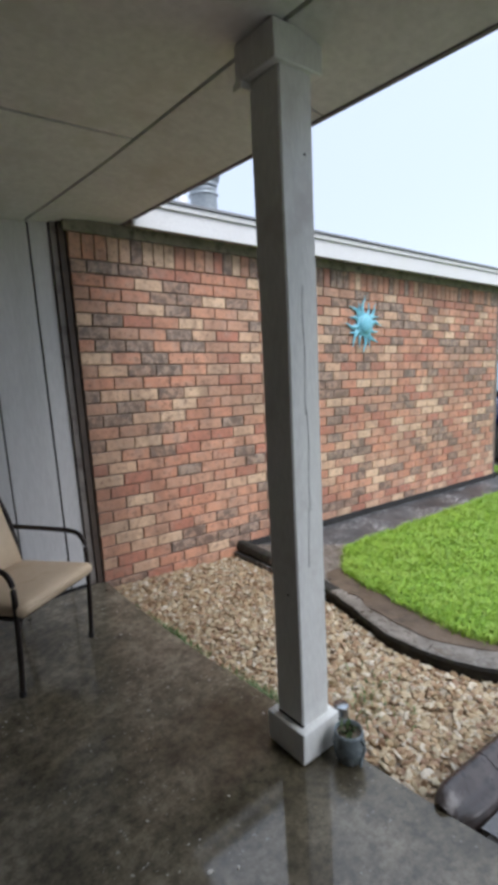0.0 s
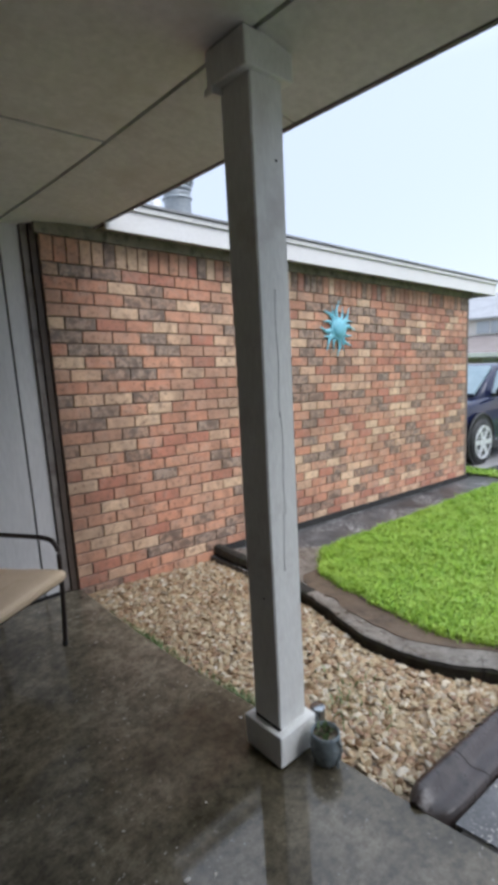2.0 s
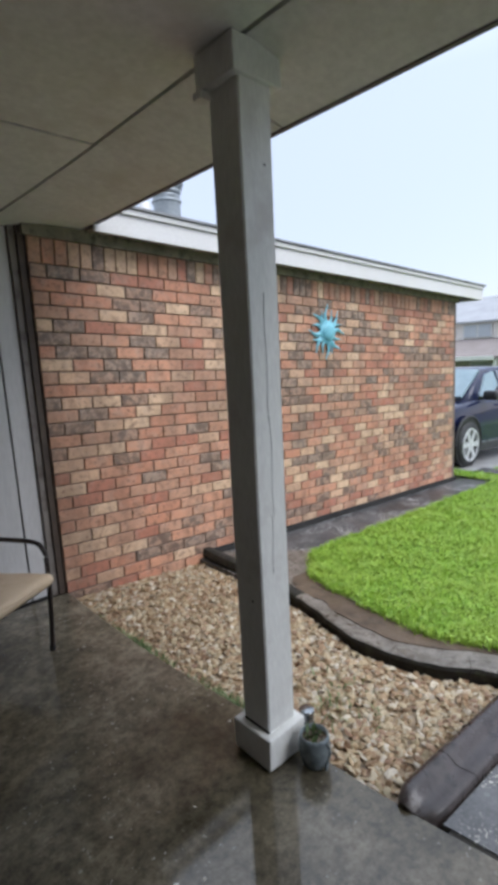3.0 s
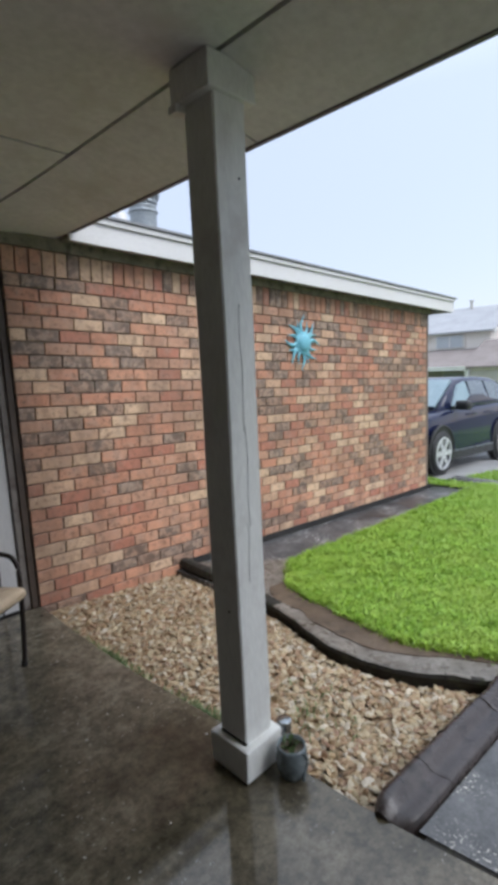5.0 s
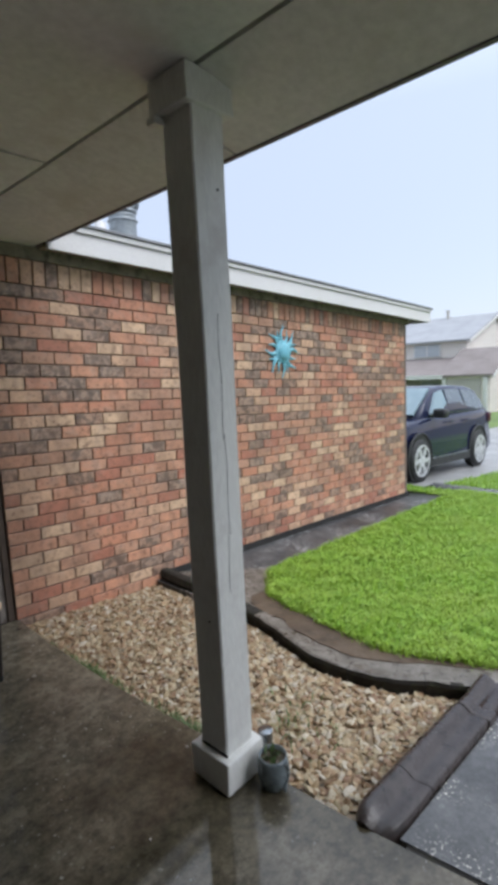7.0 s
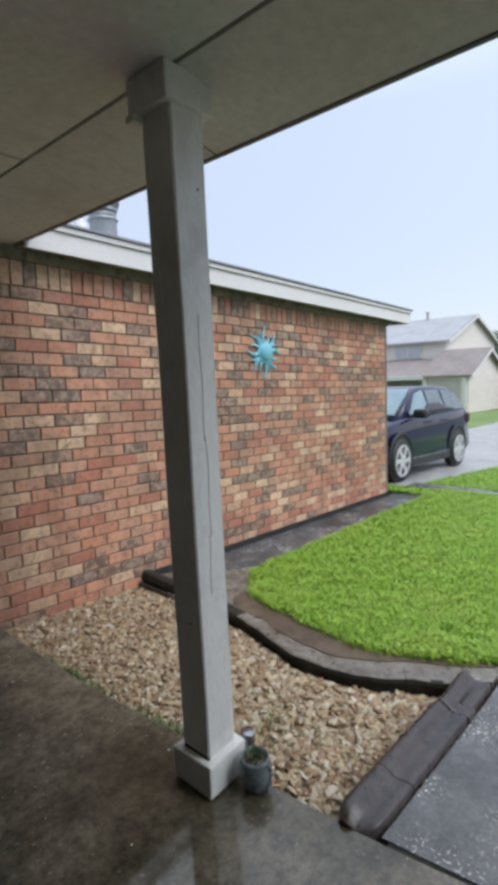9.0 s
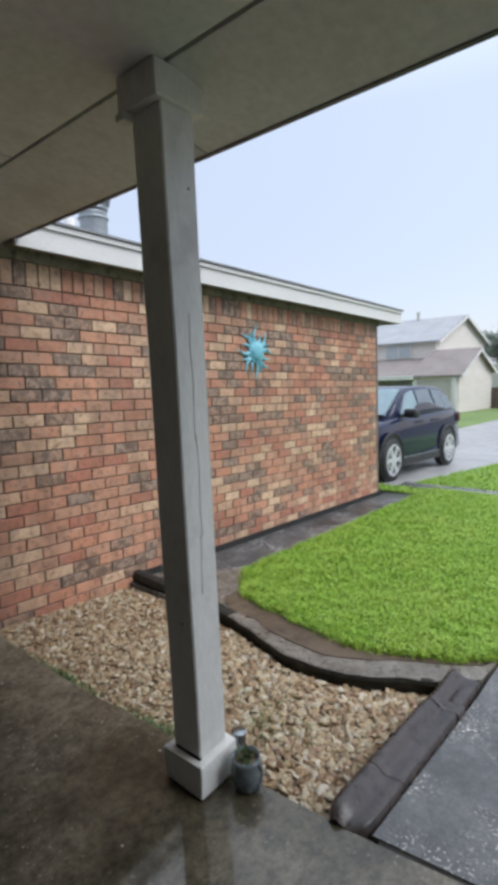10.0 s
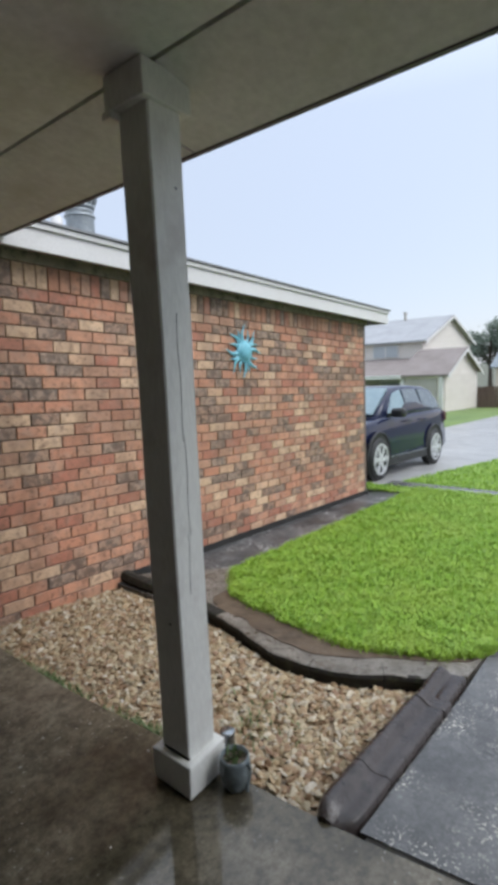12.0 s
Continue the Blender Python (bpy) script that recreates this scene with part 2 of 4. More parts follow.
def spline(pts, n):
    """A smooth line through points."""
    p = [Vector(q) for q in pts]
    p = [2 * p[0] - p[1]] + p + [2 * p[-1] - p[-2]]
    out = []
    for i in range(1, len(p) - 2):
        for k in range(n):
            t = k / n
            out.append(0.5 * (2 * p[i] + (p[i + 1] - p[i - 1]) * t + (2 * p[i - 1] - 5 * p[i] + 4 * p[i + 1] - p[i + 2]) * t * t
                              + (3 * p[i] - p[i - 1] - 3 * p[i + 1] + p[i + 2]) * t ** 3))
    return out + [p[-2]]


def sheet(name, material, xs, ys, lift, rough=0.0, scale=3.0):
    """A piece of ground over a grid that follows the fall of the land."""
    bm = bmesh.new()
    g = [[bm.verts.new((x, y, fall(x) + lift + rough * noise.noise(Vector((x * scale, y * scale, 0))))) for y in ys] for x in xs]
    for i in range(len(xs) - 1):
        for k in range(len(ys) - 1):
            bm.faces.new((g[i][k], g[i + 1][k], g[i + 1][k + 1], g[i][k + 1]))
    return mesh_ob(name, bm, material, True)


def steps(a, b, n):
    return [a + (b - a) * i / n for i in range(n + 1)]


# ---- ground ----
ground = sheet("ground", M_FIELD, [-400, -60, -10, 0.8, 1.3] + steps(1.8, 12, 20) + [15, 20, 30, 51.3, 80, 200, 900],
               [-900, -200, -60, -20, -8, -4, -2, 0, 1, 2, 3, 4, 6, 9, 14, 20, 40, 100, 900], -0.13)
tagged(ground, "ground that falls gently away from the porch", "ground", kind="structure")


def strip(name, material, left, right, top, depth, warp=on_ground):
    """A slab between two lines in plan, with real sides."""
    bm = bmesh.new()
    a = [bm.verts.new(warp(Vector((p[0], p[1], top)))) for p in left]
    b = [bm.verts.new(warp(Vector((p[0], p[1], top)))) for p in right]
    c = [bm.verts.new(warp(Vector((p[0], p[1], top - depth)))) for p in left]
    d = [bm.verts.new(warp(Vector((p[0], p[1], top - depth)))) for p in right]
    for i in range(len(a) - 1):
        bm.faces.new((a[i], a[i + 1], b[i + 1], b[i]))
        bm.faces.new((a[i], c[i], c[i + 1], a[i + 1]))
        bm.faces.new((b[i], b[i + 1], d[i + 1], d[i]))
    for i in (0, -1):
        bm.faces.new((a[i], b[i], d[i], c[i]))
    bmesh.ops.recalc_face_normals(bm, faces=bm.faces)
    return mesh_ob(name, bm, material)


flat = lambda c: c
SLAB_EDGE = spline([(1.185, 3.16), (1.182, 2.95), (1.178, 2.55), (1.180, 2.23), (1.192, 1.95), (1.212, 1.70), (1.24, 1.30), (1.258, 0.95), (1.285, 0.62), (1.34, 0.22), (1.40, -0.3), (1.46, -1.2), (1.5, -4.0), (1.5, -6.6)], 5)
porch_floor = strip("floor", M_SLAB, [(-0.3, p.y) for p in SLAB_EDGE], SLAB_EDGE, 0.0, 0.16, flat)
tagged(porch_floor, "rain-wet brown-grey concrete porch slab with puddles", "porch floor", kind="structure")
joint = strip("pavement_joint", M_BLACKCON, [(1.28, 0.62), (1.335, 0.22), (1.40, -0.3), (1.5, -1.2)], [(1.33, 0.62), (1.385, 0.22), (1.45, -0.3), (1.55, -1.2)], -0.012, 0.1)
tagged(joint, "dark wet joint between porch slab and walk", "joint", kind="structure")
walk_w = strip("pavement_walk", M_WALK, [(x, 0.60 - 0.012 * (x - 1.3) + 0.045 * max(0.0, 1 - (x - 1.3) / 1.1)) for x in steps(1.312, 12, 22)], [(x + 0.2, -1.15) for x in steps(1.325, 12, 22)], -0.008, 0.14)
tagged(walk_w, "wet light grey concrete walk with pale exposed pebbles", "walk", kind="structure")
M_FRONT = surface("brown_house_front", (0.07, 0.055, 0.048), (0.12, 0.095, 0.08), (0.6, 0.8), 40, 2, None, 0.2)
mud = strip("soil", M_SOIL, [(1.1, y) for y in steps(0.5, 3.12, 12)], [(2.42, y) for y in steps(0.5, 3.12, 12)], -0.115, 0.02)
tagged(mud, "damp brown soil under the gravel bed", "soil", kind="structure")
KERB_F = spline([(2.27, 3.09), (2.255, 2.92), (2.235, 2.40), (2.185, 2.00), (2.092, 1.69), (2.035, 1.43), (2.085, 1.15), (2.222, 0.91), (2.31, 0.745), (2.38, 0.62)], 6)
LAWN_E = spline([(2.95, 2.51), (2.78, 2.42), (2.52, 2.20), (2.44, 2.00), (2.385, 1.68), (2.315, 1.26), (2.44, 0.93), (2.58, 0.69), (2.66, 0.625), (2.74, 0.588)], 6)


def bed_dip(x, y):
    """How far the gravel lies below the slab: a slow fall, and a washed-out channel along the kerb."""
    near = min((p.x - x) ** 2 + (p.y - y) ** 2 for p in KERB_F) ** 0.5
    return 0.030 * max(0.0, x - 1.3) + 0.016 * max(0.0, 1 - near / 0.14) ** 1.3


bed = sheet("ground_gravel_bed", M_BED, steps(1.12, 2.40, 26), steps(0.55, 3.12, 50), -0.052, 0.012, 9)
for v in bed.data.vertices:
    v.co.z -= bed_dip(v.co.x, v.co.y)
tagged(bed, "bed of tan and cream pebbles beside the porch", "gravel bed", kind="structure")
mow = strip("pavement_mowing_strip", M_KERB, [(p.x + 0.06, p.y) for p in KERB_F], [(p.x + 0.03, p.y) for p in LAWN_E], -0.012, 0.10)
tagged(mow, "muddy wet concrete mowing strip round the lawn", "mowing strip", kind="structure")
wall_walk = strip("pavement_along_wall", M_STRIP, [(x, 2.48 + 0.02 * math.sin(x * 3)) for x in steps(2.22, 6.2, 20)] + [(6.46, 2.52), (6.60, 2.68)],
                  [(x, WALL_Y + SKEW * (x - 1.3) + 0.02) for x in steps(2.22, 6.2, 20)] + [(6.42, 2.98), (6.5, 2.98)], -0.042, 0.08)
tagged(wall_walk, "wet dark concrete strip along the foot of the brick wall", "concrete strip", kind="structure")


def lawn_left(y):
    """The lawn's edge towards the gravel, as an x for each y."""
    best = min(LAWN_E, key=lambda p: abs(p.y - y))
    return best.x + 0.03 if y < 2.54 else 9.0


LAWN_Y = lambda x: 0.60 - 0.012 * (x - 1.3)
bm = bmesh.new()
rows = []
for y in [LAWN_Y(3)] + steps(0.66, 2.51, 24):
    a = lawn_left(min(y, 2.49)) + 0.02
    rows.append([bm.verts.new((x, y, fall(x) - 0.004 + 0.012 * noise.noise(Vector((x * 2, y * 2, 3))))) for x in [a + (6.96 - a) * k / 30 for k in range(31)]])
for r0, r1 in zip(rows, rows[1:]):
    for k in range(30):
        bm.faces.new((r0[k], r0[k + 1], r1[k + 1], r1[k]))
lawn = mesh_ob("ground_lawn", bm, M_TURF, True)
tagged(lawn, "bright green lawn of thick wet grass", "lawn", kind="structure")
corner_turf = sheet("ground_lawn_corner", M_TURF, steps(6.57, 6.96, 4), steps(2.57, 4.2, 8), -0.02, 0.008)
tagged(corner_turf, "grass at the corner of the brick wing", "lawn", kind="structure")
cross = strip("pavement_crossing_path", M_WALK, [(6.965, y) for y in steps(-8, 3.0, 12)], [(7.30, y) for y in steps(-8, 3.0, 12)], -0.01, 0.1)
tagged(cross, "narrow wet concrete path across the lawn", "path", kind="structure")


def drive_edge(x):
    return 2.95 - 0.185 * (x - 7.2)


bm = bmesh.new()
rows = []
for x in steps(7.31, 20, 30):
    e = drive_edge(x) - 0.04
    rows.append([bm.verts.new((x, y, fall(x) - 0.02 + 0.01 * noise.noise(Vector((x * 2, y * 2, 3))))) for y in [LAWN_Y(x) - 6 + (e - LAWN_Y(x) + 6) * k / 20 for k in range(21)]])
for r0, r1 in zip(rows, rows[1:]):
    for k in range(20):
        bm.faces.new((r0[k], r1[k], r1[k + 1], r0[k + 1]))
lawn_far = mesh_ob("ground_lawn_far", bm, M_TURF, True)
tagged(lawn_far, "bright green lawn beside the driveway", "lawn", kind="structure")
drive = strip("road_driveway", M_DRIVE, [(x, drive_edge(x)) for x in steps(6.97, 20, 20)] + [(30.0, 0.3)], [(x, 5.75) for x in steps(6.97, 20, 20)] + [(30.0, 5.9)], -0.055, 0.1)
tagged(drive, "rain-wet pale concrete driveway", "driveway", kind="structure")

M_FARTURF = surface("far_turf", (0.12, 0.19, 0.045), (0.19, 0.27, 0.07), (0.7, 0.9), 20, 0.6, (0.09, 0.13, 0.04), 0.4)
far_lawn = sheet("ground_lawn_house", M_FARTURF, steps(18.5, 48, 6), [5.92, 8, 12, 20, 34], -0.09)
tagged(far_lawn, "green lawn in front of the far house", "lawn", kind="structure")

EDGE_IN = [p for p in LAWN_E if p.y < 2.3]
mud_edge = strip("ground_mud_edge", M_SOIL, [(p.x - 0.035 - 0.20 * max(0.0, min(1.0, (p.y - 1.0) / 0.5)) * (0.75 + 0.5 * noise.noise(Vector((p.y * 5, 1, 0)))) - 0.02 * noise.noise(Vector((p.y * 21, 3, 0))), p.y) for p in EDGE_IN],
                 [(p.x + 0.06, p.y) for p in EDGE_IN], -0.007, 0.05)
tagged(mud_edge, "dark wet mud washed over the strip beside the lawn", "mud", kind="structure")

# ---- porch ----
CEIL = 2.373


def seam_x(y):
    """The long seam, which swings towards the house over the last panel."""
    return 1.120 - 0.165 * max(0.0, (y - 2.1) / 1.08) ** 1.25


def sag(y):
    """How far the last panel hangs down towards the end wall."""
    return 0.100 * max(0.0, (y - 2.1) / 1.08) ** 1.1


def ceiling_panel(bm, left, right, y0, y1, outer):
    """A ceiling board with thickness between two lines x(y), level inside and leaning outside the long seam."""
    rings = []
    for y in steps(y0, y1, 8):
        a, b = left(y), right(y)
        za = CEIL - sag(y)
        zb = CEIL - 0.0747 + 0.003 * sag(y) if outer else za
        rings.append([bm.verts.new(q) for q in ((a, y, za), (b, y, zb), (b, y, zb + 0.018), (a, y, za + 0.018))])
    for r0, r1 in zip(rings, rings[1:]):
        for k in range(4):
            bm.faces.new((r0[k], r0[(k + 1) % 4], r1[(k + 1) % 4], r1[k]))
    bm.faces.new(rings[0])
    bm.faces.new(rings[-1][::-1])


# ceiling and roof beyond y -1.5 are unseen, added to block sky light
bm = bmesh.new()
for y0, y1 in ((-6.5, -2.7), (-2.69, -0.31), (-0.30, 2.090), (2.108, 3.2)):
    ceiling_panel(bm, lambda y: -0.3, lambda y: seam_x(y) - 0.009, y0, y1, False)
for y0, y1 in ((-6.5, -3.45), (-3.44, -1.03), (-1.02, 1.395), (1.405, 3.2)):
    ceiling_panel(bm, lambda y: seam_x(y) + 0.009, lambda y: 1.52, y0, y1, True)
bmesh.ops.recalc_face_normals(bm, faces=bm.faces)
ceiling = mesh_ob("ceiling", bm, M_CEIL)
tagged(ceiling, "beige painted porch ceiling of flat panels with dark seams", "porch ceiling", kind="structure")
deck = mesh_ob("porch_roof", boxed((-0.3, -6.5, CEIL + 0.022), (1.515, 3.25, CEIL + 0.10)), M_GAP)
tagged(deck, "dark roof deck above the porch ceiling", "roof", kind="structure")
trim_e = mesh_ob("trim_porch_edge", boxed((1.521, -6.5, CEIL - 0.080), (1.545, 2.942, CEIL + 0.10), 0.003), M_DRIP)
tagged(trim_e, "dark fascia board along the porch roof edge", "fascia", kind="structure")
# unseen house front behind the camera, kept dark to cut bounce on the post
front = mesh_ob("wall_house_front", boxed((-0.45, -6.6, -0.1), (-0.3, 3.4, CEIL + 0.2)), M_FRONT)
tagged(front, "plain dark brown house front wall, unseen, dark to cut bounce light", "wall", kind="structure")

# siding panels beside the brick
side_y = WALL_Y + 0.06
siding = mesh_ob("wall_porch_end", boxed((-0.3, side_y + 0.012, -0.1), (1.17, side_y + 0.1, CEIL)), M_GAP)
tagged(siding, "pale grey painted panel siding at the porch end", "wall", kind="structure")
for a, b in ((-0.3, 0.10), (0.105, 0.395), (0.40, 0.690), (0.699, 0.965), (0.976, 1.085)):
    part("panel", boxed((a, side_y, 0.012), (b, side_y + 0.02, CEIL - 0.004), 0.003), M_SIDE, siding)
M_BOARD = surface("weathered_corner_board", (0.17, 0.145, 0.125), (0.27, 0.24, 0.215), (0.5, 0.75), 50, 5, (0.11, 0.085, 0.07), 0.3, stretch=(5, 5, 0.4))
side_board = mesh_ob("trim_corner_board", boxed((1.090, side_y - 0.022, 0.004), (1.128, side_y + 0.03, CEIL - 0.006), 0.003), M_BOARD)
tagged(side_board, "weathered grey-brown board beside the corner board", "corner board", kind="structure")
post_trim = mesh_ob("trim_corner", boxed((1.130, side_y - 0.040, 0.004), (1.168, side_y + 0.03, CEIL - 0.006), 0.004), M_BROWN)
tagged(post_trim, "dark brown corner board between siding and brick", "corner board", kind="structure")

# ---- brick wing ----
X0, X1, COURSES, COURSE, LENGTH = 1.17, 6.32, 26, 0.0797, 0.2032
core = mesh_ob("wall_brick", boxed((X0 + 0.004, 0.006, -0.12), (X1 - 0.004, 0.25, 2.42), 0, to_wall), M_MORTAR)
tagged(core, "red, tan and dark mottled brick wall of the wing", "brick wall", kind="structure")
side = mesh_ob("wall_brick_end", boxed((X1 - 0.25, 0.252, -0.12), (X1 - 0.006, 6.0, 2.42), 0, to_wall), M_MORTAR)
tagged(side, "brick end wall of the wing", "brick wall", kind="structure")
found = mesh_ob("wall_foundation", boxed((X0 + 1.1, -0.014, -0.13), (X1 + 0.004, 0.004, 0.016), 0, to_wall), M_GAP)
tagged(found, "dark damp foundation edge under the brick", "foundation", kind="structure")
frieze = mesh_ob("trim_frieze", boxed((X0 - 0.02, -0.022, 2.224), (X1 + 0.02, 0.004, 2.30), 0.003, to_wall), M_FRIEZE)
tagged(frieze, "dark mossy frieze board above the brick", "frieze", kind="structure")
# soffit shares the frieze board's dark colour
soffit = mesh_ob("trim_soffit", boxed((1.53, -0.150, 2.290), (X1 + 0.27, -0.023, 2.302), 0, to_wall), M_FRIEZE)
tagged(soffit, "dark soffit under the eave", "soffit", kind="structure")
fascia = mesh_ob("trim_fascia", boxed((1.522, -0.172, 2.266), (X1 + 0.30, -0.151, 2.392), 0.003, to_wall), M_WHITE)
tagged(fascia, "white painted fascia board along the wing's eave", "fascia", kind="structure")
cover = mesh_ob("trim_fascia_top", boxed((1.552, -0.190, 2.394), (X1 + 0.32, -0.151, 2.428), 0.004, to_wall), M_WHITE)
tagged(cover, "white painted upper eave board", "fascia", kind="structure")
rake = mesh_ob("trim_fascia_end", boxed((X1 + 0.30, -0.172, 2.268), (X1 + 0.322, 6.0, 2.392), 0.003, to_wall), M_WHITE)
tagged(rake, "white painted fascia board at the wing's end", "fascia", kind="structure")
bm = boxed((1.552, -0.205, 2.431), (X1 + 0.34, 6.0, 2.446), 0, lambda c: to_wall(Vector((c.x, c.y, c.z + 0.02 * (c.y + 0.2)))))
wing_roof = mesh_ob("roof_wing", bm, M_ROOF)
tagged(wing_roof, "low grey shingled roof of the brick wing", "roof", kind="structure")

# ---- porch post ----
PX, PY, PW = 1.099, 1.19, 0.135
post = thing("porch_post", "grey painted wooden porch post with boxed base and cap", "post", (PX, PY, 0))
bm = bmesh.new()
heights = [0.10, 0.30, 0.55, 0.8, 1.05, 1.3, 1.55, 1.7, 1.85, 2.1, 2.30]
rings = []
for i, z in enumerate(heights):
    w = PW + 0.0012 * math.sin(i * 2.1)
    dx = 0.0015 * math.sin(i * 1.3)
    c = 0.005
    loop = [(c, 0), (w - c, 0), (w, c), (w, w - c), (w - c, w), (c, w), (0, w - c), (0, c)]
    tip = 0.004 * (z - 0.25) / 2.05
    rings.append([bm.verts.new((x + dx + tip, y - tip, z)) for x, y in loop])
for r0, r1 in zip(rings, rings[1:]):
    for k in range(8):
        bm.faces.new((r0[k], r0[(k + 1) % 8], r1[(k + 1) % 8], r1[k]))
bm.faces.new(rings[0][::-1])
bm.faces.new(rings[-1])
part("shaft", bm, M_POST, post)


def flared(lo, hi, z0, z1, tip, bevel):
    """A boxed base: straight sides and a top that slopes in to the shaft."""
    bm = boxed((lo, lo, z0), (hi, hi, z1), bevel)
    for v in bm.verts:
        if v.co.z > z1 - bevel * 1.2:
            v.co.x += tip if v.co.x < 0.06 else -tip
            v.co.y += tip if v.co.y < 0.06 else -tip
        v.co.x += 0.004 * noise.noise(v.co * 9)
        v.co.y += 0.004 * noise.noise(v.co * 9 + Vector((4, 0, 0)))
    return bm


bm = flared(-0.036, 0.166, 0.006, 0.126, 0.006, 0.008)
for v in bm.verts:
    if v.co.z < 0.03:
        v.co.x += 0.005 if v.co.x < 0.06 else -0.010
        v.co.y += 0.002 if v.co.y < 0.06 else -0.010
part("base", bm, M_POST, post, "pale worn boxed base of the post")
part("base_gap", boxed((-0.0035, -0.001, 0.118), (0.004, PW - 0.01, 0.134), 0.001), M_GAP, post, "dark open gap above the base")
part("cap", boxed((-0.027, -0.023, CEIL - 0.105), (0.170, 0.156, CEIL - 0.003), 0.006), M_POST, post, "boxed cap under the ceiling")
part("cap_lip", boxed((-0.036, 0.118, CEIL - 0.130), (0.006, 0.160, CEIL - 0.107), 0.005), M_POST, post, "moulding lip below the cap")
for cx, z0, z1 in ((0.071, 0.92, 1.27), (0.066, 1.25, 1.66), (0.060, 0.72, 0.93)):
    bm = bmesh.new()
    tube(bm, [(cx + 0.003 * math.sin(z * 23) + 0.004 * (z - 0.25) / 2.05, -0.0002 - 0.004 * (z - 0.25) / 2.05, z) for z in steps(z0, z1, 9)], 0.0010, 4)
    part("crack", bm, M_GAP, post, "dark drying crack in the post")
for x, z in ((0.096, 2.043),):
    part("nail_hole", lathe(bmesh.new(), [(0.0045, 0.0), (0.0045, 0.002)], 8), M_GAP, post, "dark nail hole").matrix_basis = pose(x + 0.003, -0.0030, z, 90, 0, 0)
part("nail_hole", lathe(bmesh.new(), [(0.0045, 0.0), (0.0045, 0.002)], 8), M_GAP, post, "dark nail hole").matrix_basis = pose(0.0012, 0.05, 0.62, 0, -90, 0)

# ---- kerb of the gravel bed ----
kerb = thing("garden_kerb", "curved worn concrete kerb, wet face with lip shadow in its colour", "kerb", (0, 0, 0))
n_k = len(KERB_F)
cuts = [0, 9, 17, 25, 33, 41, n_k - 1]
for a, b in zip(cuts, cuts[1:]):
    bm = bmesh.new()
    rings, lifts = [], []
    for i in range(a, b + 1):
        p = KERB_F[i]
        d = (KERB_F[min(i + 1, n_k - 1)] - KERB_F[max(i - 1, 0)]).normalized()
        side_v = Vector((-d.y, d.x))
        q = p + (d * 0.0012 if i == a else -d * 0.0012 if i == b else d * 0)
        wob = 0.008 * noise.noise(Vector((p.x * 8, p.y * 8, 0))) + 0.004 * noise.noise(Vector((p.x * 29, p.y * 29, 2)))
        up = 0.042 * min(1.0, max(0.0, (p.y - 2.15) / 0.7))
        prof = [(0.012, -0.16), (0.004, -0.06), (-0.004 + wob - up * 0.4, -0.03 + up * 0.5), (0.002 + wob - up * 0.2, -0.010 + wob * 0.5 + up), (0.014, -0.004 + wob * 0.4 + up), (0.05, -0.007 + wob * 0.3 + up), (0.085, -0.010 + up * 0.6), (0.09, -0.11)]
        rings.append([bm.verts.new((q.x + side_v.x * u, q.y + side_v.y * u, fall(q.x) + z)) for u, z in prof])
        lifts.append(up)
    for r0, r1 in zip(rings, rings[1:]):
        for k in range(7):
            bm.faces.new((r0[k], r0[k + 1], r1[k + 1], r1[k]))
    bm.faces.new(rings[0])
    bm.faces.new(rings[-1][::-1])
    bmesh.ops.recalc_face_normals(bm, faces=bm.faces)
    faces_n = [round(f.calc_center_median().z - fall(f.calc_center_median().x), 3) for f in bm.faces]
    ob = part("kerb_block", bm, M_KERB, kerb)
    # lower faces near-black: wet concrete, with the lip's shadow put into the colour
    ob.data.materials.append(M_BLACKCON)
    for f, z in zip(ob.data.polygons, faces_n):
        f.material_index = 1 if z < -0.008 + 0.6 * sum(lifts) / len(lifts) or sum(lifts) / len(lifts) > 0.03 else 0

# ---- dark edging blocks between gravel and walk ----
edging = thing("garden_edging", "wet dark brown moulded edging blocks beside the walk", "garden edging", (1.268, 0.727, 0))
EDGE_RZ = math.degrees(math.atan2(0.655 - 0.72, 1.02))
prof = [(-0.078, -0.07), (-0.078, 0.026), (-0.071, 0.054), (-0.057, 0.069), (-0.038, 0.071), (-0.018, 0.060), (-0.003, 0.045), (0.012, 0.038), (0.034, 0.040), (0.062, 0.041), (0.070, 0.034), (0.073, -0.07)]
pos = 0.0
